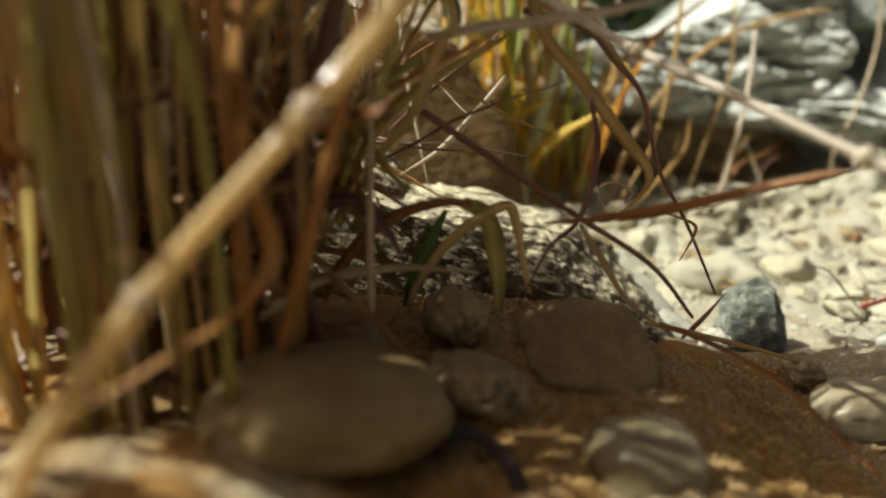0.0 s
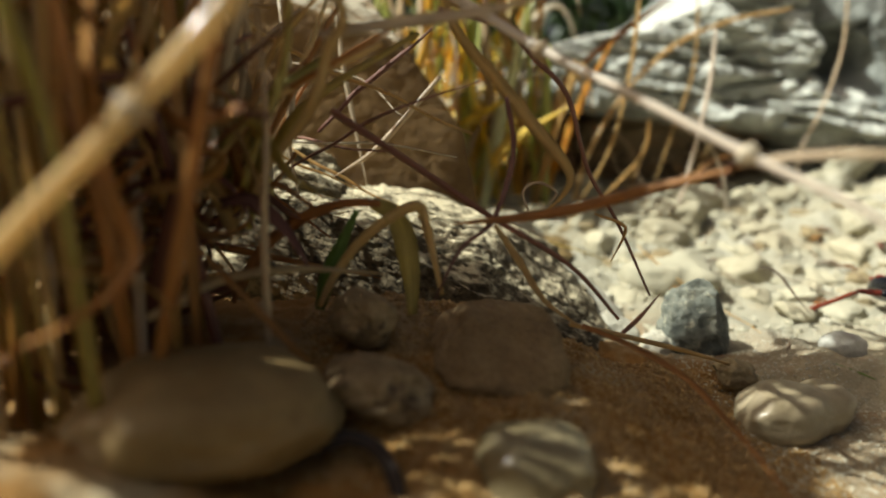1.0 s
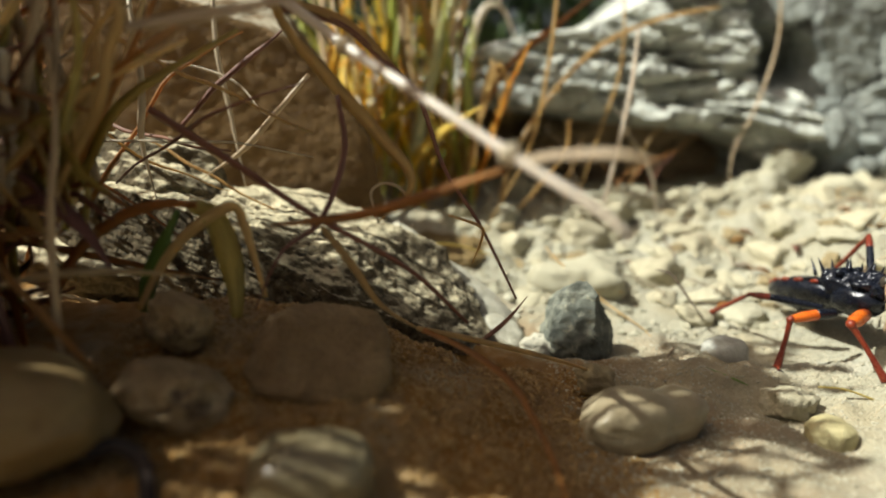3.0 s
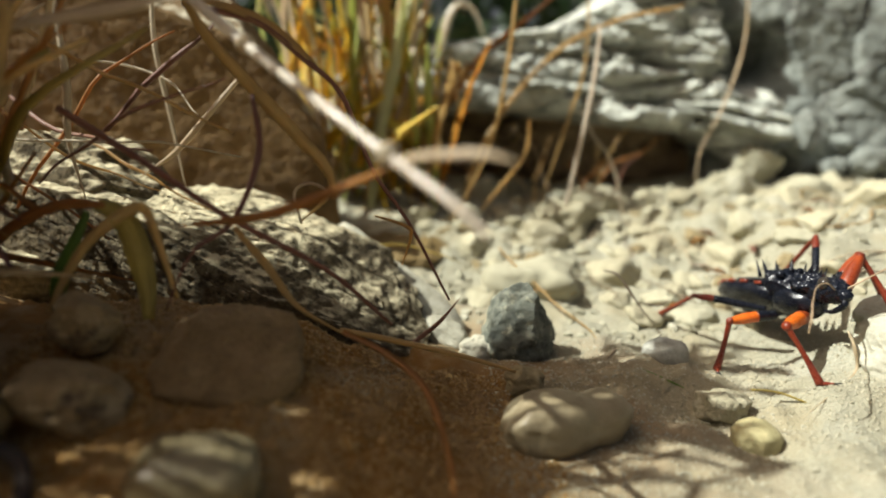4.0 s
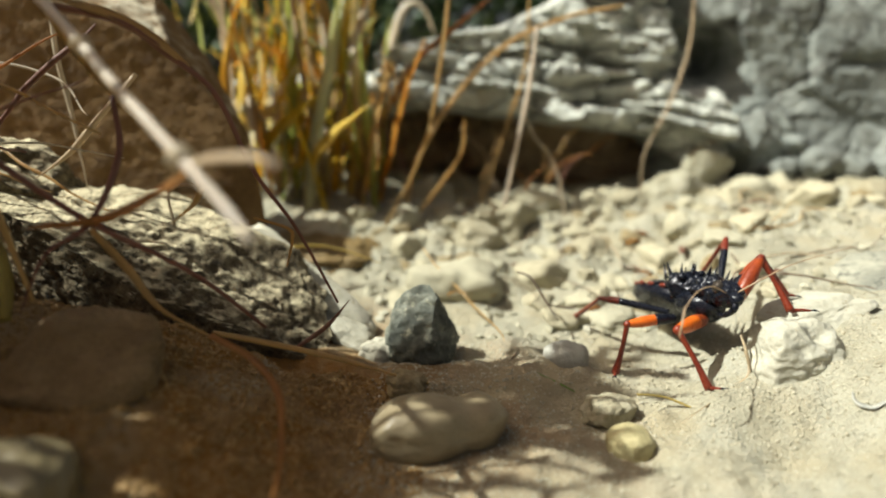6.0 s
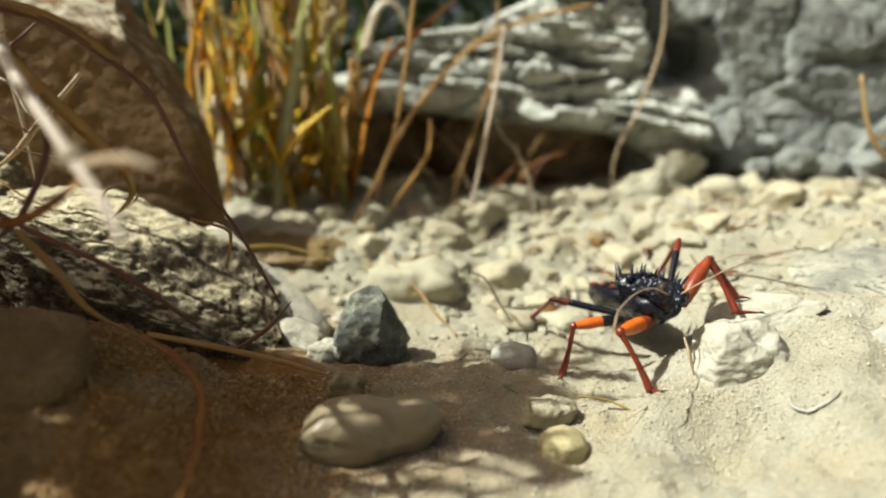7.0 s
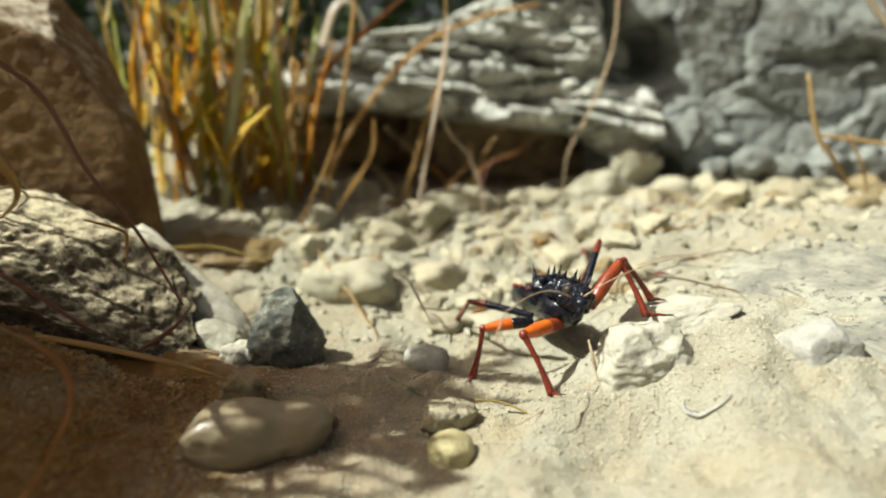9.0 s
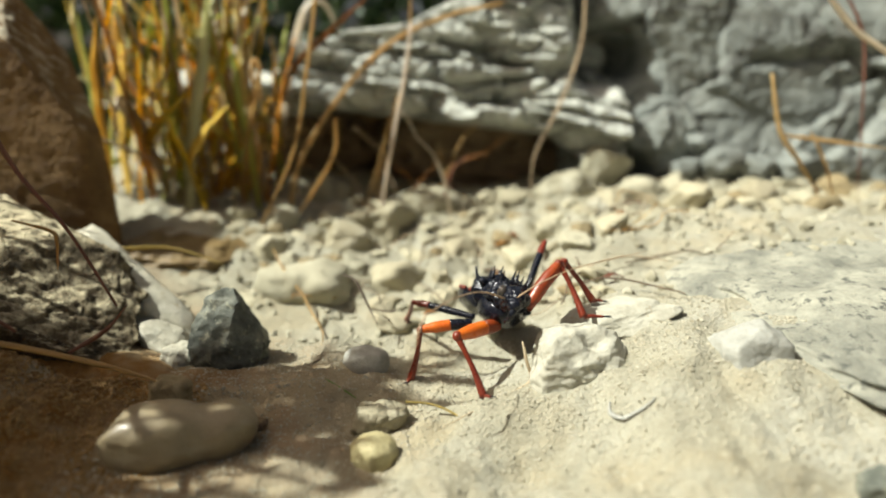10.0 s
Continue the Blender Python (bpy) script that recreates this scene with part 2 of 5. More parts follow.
def grassy(name, stops, dark=(0.10, 0.05, 0.02), gloss=0.42, lucid=0.35, dirt=0.4, vein=0.7):
    """Grass: fibres along the blade, blotches, a tint of its own for each piece, and light that shines through."""
    mat, t, b = tree_of(name)
    at = t.nodes.new("ShaderNodeAttribute")
    at.attribute_name = "leaf"
    info = t.nodes.new("ShaderNodeObjectInfo")
    geo = t.nodes.new("ShaderNodeNewGeometry")
    shift = t.nodes.new("ShaderNodeMath")
    shift.operation = "ADD"
    t.links.new(info.outputs["Random"], shift.inputs[0])
    t.links.new(geo.outputs["Random Per Island"], shift.inputs[1])
    m1 = t.nodes.new("ShaderNodeMapping")
    m1.inputs["Scale"].default_value = (14, 0.12, 1)
    m2 = t.nodes.new("ShaderNodeMapping")
    m2.inputs["Scale"].default_value = (1.2, 0.11, 1)
    for m in (m1, m2):
        t.links.new(at.outputs["Vector"], m.inputs[0])
    fibre = add(t, "ShaderNodeTexNoise", Scale=1.0, Detail=3.0, Roughness=0.6)
    blotch = add(t, "ShaderNodeTexNoise", Scale=1.6, Detail=6.0, Roughness=0.7)
    t.links.new(m1.outputs[0], fibre.inputs["Vector"])
    t.links.new(m2.outputs[0], blotch.inputs["Vector"])
    wrap = t.nodes.new("ShaderNodeMath")
    wrap.operation = "FRACT"
    t.links.new(shift.outputs[0], wrap.inputs[0])
    col = ramp(t, wrap.outputs[0], stops)
    spot = ramp(t, blotch.outputs[0], [(0.48, (0, 0, 0)), (0.72, (dirt, dirt, dirt))])
    col = mixed(t, spot, col, dark)
    lines = ramp(t, fibre.outputs[0], [(0.3, (0.55, 0.52, 0.48)), (0.65, (1, 1, 1))])
    col = mixed(t, vein, col, lines, "MULTIPLY")
    t.links.new(col, b.inputs["Base Color"])
    b.inputs["Roughness"].default_value = gloss
    b.inputs["Specular IOR Level"].default_value = 0.5
    bump = add(t, "ShaderNodeBump", Strength=0.5, Distance=0.0002)
    t.links.new(fibre.outputs[0], bump.inputs["Height"])
    t.links.new(bump.outputs[0], b.inputs["Normal"])
    tr = t.nodes.new("ShaderNodeBsdfTranslucent")
    t.links.new(col, tr.inputs["Color"])
    mix = t.nodes.new("ShaderNodeMixShader")
    mix.inputs[0].default_value = lucid
    t.links.new(b.outputs[0], mix.inputs[1])
    t.links.new(tr.outputs[0], mix.inputs[2])
    t.links.new(mix.outputs[0], t.nodes["Material Output"].inputs["Surface"])
    return mat


def shell(name, stops, rough=0.22, scale=900, bump=0.25, gloss=0.5):
    """An insect's hard shell or leg: glossy, slightly pitted, with a drift of colour."""
    mat, t, b = tree_of(name)
    co = t.nodes.new("ShaderNodeTexCoord").outputs["Object"]
    wide = add(t, "ShaderNodeTexNoise", Scale=scale * 0.25, Detail=4.0, Roughness=0.6)
    small = add(t, "ShaderNodeTexNoise", Scale=scale * 3, Detail=3.0, Roughness=0.6)
    for n in (wide, small):
        t.links.new(co, n.inputs["Vector"])
    t.links.new(ramp(t, wide.outputs[0], stops), b.inputs["Base Color"])
    t.links.new(ramp(t, small.outputs[0], [(0.3, (rough * 0.7,) * 3), (0.7, (rough * 1.6,) * 3)]), b.inputs["Roughness"])
    b.inputs["Specular IOR Level"].default_value = gloss
    bp = add(t, "ShaderNodeBump", Strength=bump, Distance=0.0002)
    t.links.new(small.outputs[0], bp.inputs["Height"])
    t.links.new(bp.outputs[0], b.inputs["Normal"])
    return mat


# the ochre on the mound paints warm shade into the sand's colour
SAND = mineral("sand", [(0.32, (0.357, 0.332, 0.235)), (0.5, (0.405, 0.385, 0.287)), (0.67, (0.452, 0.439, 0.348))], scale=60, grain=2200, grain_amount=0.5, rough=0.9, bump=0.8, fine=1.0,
               spots=(0.44, 0.32, 0.14), spot_size=1700, spot_cover=0.66, shade_tint=(0.235, 0.12, 0.027), patch=(0.37, 0.32, 0.205))
GRAIN = mineral("sand_grain", [(0.3, (0.352, 0.321, 0.220)), (0.7, (0.528, 0.510, 0.414))], scale=700, grain=3000, rough=0.35, tint=0.2)
# sand grains coloured to match the shade painted on the mound
TINTED_GRAIN = mineral("tinted_grain", [(0.3, (0.24, 0.13, 0.035)), (0.7, (0.56, 0.38, 0.15))], scale=700, grain=3000, rough=0.5, tint=0.25)
OCHRE = mineral("ochre_stone", [(0.3, (0.20, 0.15, 0.075)), (0.5, (0.29, 0.235, 0.13)), (0.72, (0.42, 0.36, 0.225))], scale=150, grain=1500, rough=0.85, tint=0.3, bump=0.8, fine=0.5)
GRAVEL = mineral("gravel_stone", [(0.3, (0.33, 0.30, 0.20)), (0.5, (0.445, 0.418, 0.30)), (0.72, (0.565, 0.54, 0.425))], scale=150, grain=1500, rough=0.85, tint=0.26, bump=0.9, fine=0.5)
LIME = mineral("grey_limestone", [(0.25, (0.24, 0.25, 0.22)), (0.42, (0.40, 0.418, 0.372)), (0.6, (0.525, 0.545, 0.485)), (0.78, (0.61, 0.625, 0.56))], scale=60, grain=420, grain_amount=0.55,
               rough=0.85, bump=1.0, fine=0.5, spots=(0.11, 0.105, 0.088), spot_size=75, spot_cover=0.585, lit_crust=(0.54, 0.545, 0.475), lit_crust_cover=0.60, layers=1.6, lit_crust_soft=0.22, cracks=26)
BOULDERGREY = mineral("blue_grey_rock", [(0.25, (0.123, 0.136, 0.123)), (0.42, (0.206, 0.224, 0.203)), (0.6, (0.297, 0.318, 0.287)), (0.78, (0.404, 0.421, 0.374))], scale=42, grain=360, grain_amount=0.5,
                      rough=0.85, bump=1.2, fine=0.6, spots=(0.13, 0.135, 0.115), spot_size=85, spot_cover=0.535, cracks=16)
# brown rock, darkened: the hollow's shade put into its colour
HOLLOW = mineral("shaded_brown_rock", [(0.25, (0.12, 0.085, 0.05)), (0.5, (0.24, 0.175, 0.105)), (0.75, (0.36, 0.28, 0.18))], scale=60, grain=500, rough=0.9, bump=1.0, fine=0.5, spots=(0.02, 0.018, 0.016), spot_size=90, spot_cover=0.55)
BROWNROCK = mineral("brown_rock", [(0.25, (0.10, 0.056, 0.02)), (0.5, (0.185, 0.11, 0.041)), (0.75, (0.275, 0.178, 0.078))], scale=60, grain=900, rough=0.9, bump=1.2, fine=0.7,
                    spots=(0.10, 0.055, 0.022), spot_size=330, spot_cover=0.58, lit_crust=(0.43, 0.385, 0.28), lit_crust_cover=0.53)
MOSSY = mineral("lichened_rock", [(0.25, (0.055, 0.04, 0.021)), (0.42, (0.115, 0.087, 0.047)), (0.56, (0.20, 0.158, 0.09)), (0.75, (0.37, 0.315, 0.195))], scale=330, grain=1500, grain_amount=0.7,
                rough=0.95, bump=1.4, fine=1.0, spots=(0.05, 0.042, 0.026), spot_size=620, spot_cover=0.545, lit_crust=(0.56, 0.495, 0.32), lit_crust_cover=0.575, lit_crust_soft=0.15)
DARKROCK = mineral("slate_rock", [(0.25, (0.045, 0.05, 0.042)), (0.5, (0.125, 0.135, 0.108)), (0.72, (0.27, 0.275, 0.21))], scale=260, grain=1400, rough=0.75, bump=0.7, fine=0.4,
                   spots=(0.42, 0.41, 0.30), spot_size=420, spot_cover=0.58)
TANSTONE = mineral("tan_pebble", [(0.3, (0.23, 0.185, 0.105)), (0.55, (0.31, 0.26, 0.165)), (0.75, (0.40, 0.35, 0.24))], scale=90, grain=1800, grain_amount=0.2, rough=0.5, bump=0.3, fine=0.2, coat=0.3, tint=0.15, spots=(0.30, 0.23, 0.12), spot_size=240, spot_cover=0.62)
FLATSTONE = mineral("sandy_flat_stone", [(0.3, (0.155, 0.102, 0.045)), (0.55, (0.235, 0.16, 0.075)), (0.75, (0.33, 0.24, 0.125))], scale=130, grain=1500, grain_amount=0.6, rough=0.8, bump=0.8, fine=0.8,
                    spots=(0.14, 0.08, 0.05), spot_size=300, spot_cover=0.63, tint=0.15)
CHALK = mineral("chalky_stone", [(0.3, (0.396, 0.377, 0.294)), (0.55, (0.497, 0.483, 0.386)), (0.75, (0.580, 0.566, 0.478))], scale=160, grain=1300, grain_amount=0.35, rough=0.8, bump=0.4, fine=0.35,
                spots=(0.36, 0.31, 0.21), spot_size=300, spot_cover=0.60, tint=0.12)
MOTTLE = mineral("mottled_stone", [(0.3, (0.18, 0.118, 0.052)), (0.55, (0.28, 0.20, 0.10)), (0.75, (0.41, 0.32, 0.18))], scale=260, grain=1200, grain_amount=0.5, rough=0.7, bump=0.9, fine=0.5,
                 spots=(0.07, 0.045, 0.025), spot_size=170, spot_cover=0.54)
BEDROCK = mineral("bedrock", [(0.3, (0.13, 0.135, 0.112)), (0.46, (0.24, 0.24, 0.192)), (0.56, (0.33, 0.327, 0.258)), (0.7, (0.40, 0.39, 0.305))], scale=60, grain=900, grain_amount=0.4, rough=0.85, bump=0.6, fine=0.5,
                  spots=(0.085, 0.088, 0.075), spot_size=430, spot_cover=0.545, layers=2.5)
PALEGREY = mineral("pale_grey_stone", [(0.3, (0.30, 0.30, 0.255)), (0.55, (0.39, 0.39, 0.34)), (0.75, (0.47, 0.468, 0.41))], scale=140, grain=1300, grain_amount=0.3, rough=0.8, bump=0.5, fine=0.3)
QUARTZ = mineral("milky_stone", [(0.3, (0.12, 0.095, 0.045)), (0.6, (0.19, 0.155, 0.085)), (0.8, (0.30, 0.26, 0.165))], scale=110, grain=1500, grain_amount=0.2, rough=0.35, bump=0.3, fine=0.2, coat=0.4)
COBBLE = mineral("olive_cobble", [(0.3, (0.135, 0.088, 0.032)), (0.55, (0.20, 0.138, 0.055)), (0.75, (0.28, 0.205, 0.092))], scale=70, grain=1500, grain_amount=0.3, rough=0.55, bump=0.35, fine=0.25, spots=(0.13, 0.08, 0.03), spot_size=160, spot_cover=0.6)
YELLOWSTONE = mineral("ochre_pebble", [(0.3, (0.35, 0.295, 0.14)), (0.6, (0.48, 0.43, 0.235)), (0.8, (0.58, 0.54, 0.35))], scale=300, grain=1600, rough=0.6, spots=(0.22, 0.13, 0.05), spot_size=800, spot_cover=0.62)

STRAW = grassy("straw", [(0.0, (0.64, 0.43, 0.16)), (0.35, (0.74, 0.55, 0.26)), (0.7, (0.58, 0.34, 0.105)), (1.0, (0.78, 0.64, 0.37))], dirt=0.25, lucid=0.6, gloss=0.28)
GOLD = grassy("golden_straw", [(0.0, (0.76, 0.54, 0.22)), (0.35, (0.80, 0.62, 0.30)), (0.7, (0.72, 0.46, 0.16)), (1.0, (0.82, 0.70, 0.42))], dirt=0.2, lucid=0.5, gloss=0.16, vein=0.5)
PALE = grassy("pale_straw", [(0.0, (0.66, 0.54, 0.36)), (0.5, (0.58, 0.44, 0.27)), (1.0, (0.72, 0.64, 0.48))], dark=(0.30, 0.17, 0.10), dirt=0.5)
# near white: sun on the thick stalk put into its colour
WHITISH = grassy("lit_straw", [(0.0, (0.80, 0.72, 0.60)), (0.5, (0.72, 0.61, 0.48)), (1.0, (0.84, 0.78, 0.68))], dark=(0.45, 0.30, 0.20), dirt=0.12, gloss=0.25, vein=0.35)
RUST = grassy("rust_leaf", [(0.0, (0.50, 0.23, 0.06)), (0.5, (0.58, 0.31, 0.09)), (1.0, (0.44, 0.18, 0.05))], dirt=0.4, lucid=0.5)
BROWN = grassy("brown_stalk", [(0.0, (0.22, 0.085, 0.05)), (0.5, (0.15, 0.055, 0.04)), (1.0, (0.28, 0.12, 0.06))], lucid=0.15, gloss=0.5)
TWIG = grassy("rootlet", [(0.0, (0.13, 0.085, 0.05)), (0.5, (0.20, 0.145, 0.085)), (1.0, (0.10, 0.07, 0.045))], lucid=0.1, gloss=0.6)
OLIVE = grassy("olive_leaf", [(0.0, (0.54, 0.43, 0.11)), (0.5, (0.60, 0.45, 0.14)), (1.0, (0.46, 0.41, 0.10))], dirt=0.3, lucid=0.45)
# near-black colour for the strip that imitates a cobble's shadow
SHADOW = grassy("dark_root", [(0.0, (0.025, 0.02, 0.018)), (1.0, (0.045, 0.035, 0.03))], lucid=0.0, gloss=0.95)
GREEN = grassy("green_leaf", [(0.0, (0.13, 0.25, 0.04)), (1.0, (0.18, 0.30, 0.05))], dirt=0.2)
TUFT = grassy("tuft_leaf", [(0.0, (0.86, 0.70, 0.12)), (0.2, (0.95, 0.60, 0.04)), (0.36, (0.50, 0.60, 0.16)), (0.52, (0.90, 0.46, 0.09)), (0.7, (0.92, 0.74, 0.20)), (0.84, (0.90, 0.86, 0.70)), (1.0, (0.62, 0.68, 0.22))], dirt=0.12, lucid=0.65, vein=0.25, gloss=0.25)
SHRUB = grassy("shrub_leaf", [(0.0, (0.03, 0.07, 0.02)), (0.5, (0.05, 0.11, 0.03)), (1.0, (0.09, 0.13, 0.03))], dirt=0.2)

CHITIN = shell("black_shell", [(0.3, (0.004, 0.005, 0.008)), (0.7, (0.009, 0.011, 0.018))], rough=0.22, bump=0.25, gloss=0.3)
MEMBRANE = shell("wing_shell", [(0.3, (0.035, 0.032, 0.030)), (0.7, (0.085, 0.08, 0.075))], rough=0.22, bump=0.5)
ORANGE = shell("orange_shell", [(0.3, (0.46, 0.075, 0.008)), (0.7, (0.64, 0.145, 0.013))], rough=0.28)
EMBER = shell("dark_orange_shell", [(0.3, (0.15, 0.022, 0.008)), (0.7, (0.34, 0.062, 0.012))], rough=0.3)
RED = shell("red_shell", [(0.3, (0.10, 0.014, 0.007)), (0.7, (0.20, 0.030, 0.010))], rough=0.28)
BEAD = shell("eye_shell", [(0.3, (0.01, 0.01, 0.01)), (0.7, (0.05, 0.04, 0.03))], rough=0.08, bump=0.05)
FEELER = shell("feeler_shell", [(0.3, (0.30, 0.20, 0.12)), (0.7, (0.42, 0.30, 0.18))], rough=0.4)


# ---- ground ----
def ground_mm(x, y):
    """Height of the sand in mm over a place in mm (arrays)."""
    x, y = np.asarray(x, float), np.asarray(y, float)
    z = -1.0 + 16.0 * sstep((y - 120) / 95)
    left = 18.5 * sstep((72 - x) / 66) * (1 - 0.7 * sstep((y - 98) / 30)) * (0.62 + 0.38 * sstep((y - 60) / 25))
    left = left + 8.0 * sstep(-x / 25) * (1 - sstep((y - 50) / 20))
    right = 12.0 * sstep((x - 112) / 36) * sstep((y - 55) / 50) * (1 - 0.6 * sstep((y - 150) / 50))
    step = sstep((y - 102 - 0.12 * (x - 80)) / 2.5) - sstep((y - 108) / 14)
    left = left + 1.7 * step * sstep((x - 55) / 8) * (1 - sstep((x - 100) / 14))
    right = right + 3.0 * np.exp(-((x - 122) / 9) ** 2 - ((y - 108) / 8) ** 2)
    right = right + 4.0 * sstep((x - 150) / 30) * sstep((y - 85) / 40) * (1 - sstep((y - 165) / 40))
    left = left - 5.5 * np.exp(-((y - 105.5) / 5.5) ** 2) * sstep((54 - x) / 14) * sstep((x + 30) / 20)
    p = np.stack([x.ravel(), y.ravel(), 0 * x.ravel()], 1)
    far = np.clip((np.abs(x - 90) + np.abs(y - 120)).ravel() / 1000 - 0.6, 0, 60)
    rough = 0.9 * fbm(p / 24, 3) + 0.45 * fbm(p / 7 + 5, 3) + 0.16 * fbm(p / 1.9 + 9, 2) + far * 25 * gnoise(p / 4000)
    near = sstep((x.ravel() - 72) / 14) * (1 - sstep((y.ravel() - 120) / 20)) * (1 - sstep((x.ravel() - 150) / 20))
    rough = rough + near * (2.8 * gnoise(p / 15 + 61) + 1.9 * (0.4 - np.abs(gnoise(p / 8 + 71))) + 0.35 * fbm(p / 3.2 + 21, 2))
    # low ripples of earth between the stones
    strip = sstep((x.ravel() - 60) / 10) * (1 - sstep((x.ravel() - 100) / 14)) * sstep((y.ravel() - 88) / 6) * (1 - sstep((y.ravel() - 110) / 8))
    rough = rough + strip * 1.1 * gnoise(np.stack([x.ravel() / 20 + 5, y.ravel() / 4.2 + 0.06 * x.ravel(), 0 * x.ravel()], 1))
    bank = sstep((66 - x.ravel()) / 20) * (1 - sstep((y.ravel() - 100) / 14))
    rough = rough + bank * (1.1 * gnoise(p / 7.5 + 81) + 0.75 * fbm(p / 3.0 + 91, 2))
    rough = rough + 1.5 * np.exp(-((x.ravel() - 8) / 13) ** 2 - ((y.ravel() - 90) / 7) ** 2)
    rough = rough + 3.6 * np.exp(-((x.ravel() - 113.5) / 7) ** 2 - ((y.ravel() - 98) / 6) ** 2) - 2.1 * np.exp(-((x.ravel() - 100) / 6) ** 2 - ((y.ravel() - 109.5) / 6) ** 2)
    rough = rough - 15 * np.exp(-((x.ravel() - 62) / 15) ** 2 - ((y.ravel() - 231) / 13) ** 2)
    back = sstep((y.ravel() - 130) / 40)
    rough = rough + back * (4.0 * np.maximum(gnoise(p / 12 + 31), -0.3) + 1.5 * (0.5 - np.abs(gnoise(p / 6 + 41))) + 0.25 * gnoise(p / 2.4 + 3))
    return z + left + right + rough.reshape(x.shape)


def gz(x, y):
    return float(ground_mm(np.array([x]), np.array([y]))[0])


def steps(a, b, fine, reach):
    mid = np.arange(a, b + fine / 2, fine)
    out, s = [], fine
    v = 0.0
    while v < reach:
        s *= 1.35
        v += s
        out.append(v)
    out = np.array(out)
    return np.concatenate([(a - out)[::-1], mid, b + out])


gx, gy = steps(-60, 230, 0.8, 40000), steps(20, 230, 0.8, 40000)
GX, GY = np.meshgrid(gx, gy, indexing="ij")
GZ = ground_mm(GX, GY)
nx, ny = GX.shape
gv = np.stack([GX.ravel(), GY.ravel(), GZ.ravel()], 1) * MM
gi = np.arange(nx * ny).reshape(nx, ny)
gf = np.stack([gi[:-1, :-1], gi[1:, :-1], gi[1:, 1:], gi[:-1, 1:]], -1).reshape(-1, 4)
gme = bpy.data.meshes.new("ground")
gme.vertices.add(len(gv))
gme.vertices.foreach_set("co", gv.astype(np.float32).ravel())
gme.loops.add(len(gf) * 4)
gme.loops.foreach_set("vertex_index", gf.astype(np.int32).ravel())
gme.polygons.add(len(gf))
gme.polygons.foreach_set("loop_start", np.arange(0, len(gf) * 4, 4, dtype=np.int32))
gme.polygons.foreach_set("use_smooth", np.ones(len(gf), dtype=bool))
gme.update(calc_edges=True)
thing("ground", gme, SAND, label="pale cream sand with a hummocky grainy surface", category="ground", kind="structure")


def stone(name, c, half, seed, mat, label, category="stone", rot=(0, 0, 0), group="", **shape):
    me = rock_mesh(name, half, seed, **shape)
    return thing(name, me, mat, pose(c[0] * MM, c[1] * MM, c[2] * MM, *rot), label, category, group)


# ---- the rock face at the back ----
outcrop = empty_thing("rock_outcrop", 150, 260, 15, "grey layered limestone outcrop with shaded cracks and an overhang", "rock")


def ledge(name, c, half, seed, rot=(0, 0, 0), label="", mat=None, **shape):
    opts = dict(level=6, cuts=9, depth=0.2, lump=0.12, lump_scale=1.6, grit=0.008, grit_scale=6, strata=0.06, strata_scale=4.5, power=3.2, rug=(3.0, 17), bite=0.05)
    opts.update(shape)
    me = rock_mesh(name, half, seed, **opts)
    c = (c[0] - 150, c[1] - 260, c[2] - 15)
    return part(name, me, mat or LIME, outcrop, label, pose(c[0] * MM, c[1] * MM, c[2] * MM, *rot))


def cells(u, w, sites, seed, tilt, offset, crack, wide):
    """Broken blocks on a rock face: tilted facets round random sites, with a crack between neighbours."""
    rs = np.random.RandomState(seed)
    su, sw = rs.uniform(u.min(), u.max(), sites), rs.uniform(w.min(), w.max(), sites)
    best, second, which = np.full(u.shape, 1e9), np.full(u.shape, 1e9), np.zeros(u.shape, int)
    for k in range(sites):
        d = np.hypot(u - su[k], w - sw[k])
        near = d < best
        second = np.where(near, best, np.minimum(second, d))
        best, which = np.where(near, d, best), np.where(near, k, which)
    tu, tw, off = rs.normal(scale=tilt, size=sites), rs.normal(scale=tilt, size=sites), rs.normal(scale=offset, size=sites)
    deep = rs.uniform(0.2, 1.0, sites)
    return off[which] + tu[which] * (u - su[which]) + tw[which] * (w - sw[which]) + crack * deep[which] * np.exp(-((second - best) / wide) ** 2)


def plane_noise(x, z, size, seed, octaves=1):
    return fbm(np.stack([x.ravel() / size + seed, z.ravel() / size + 2.3 * seed, 0 * x.ravel() + seed], 1), octaves).reshape(x.shape)


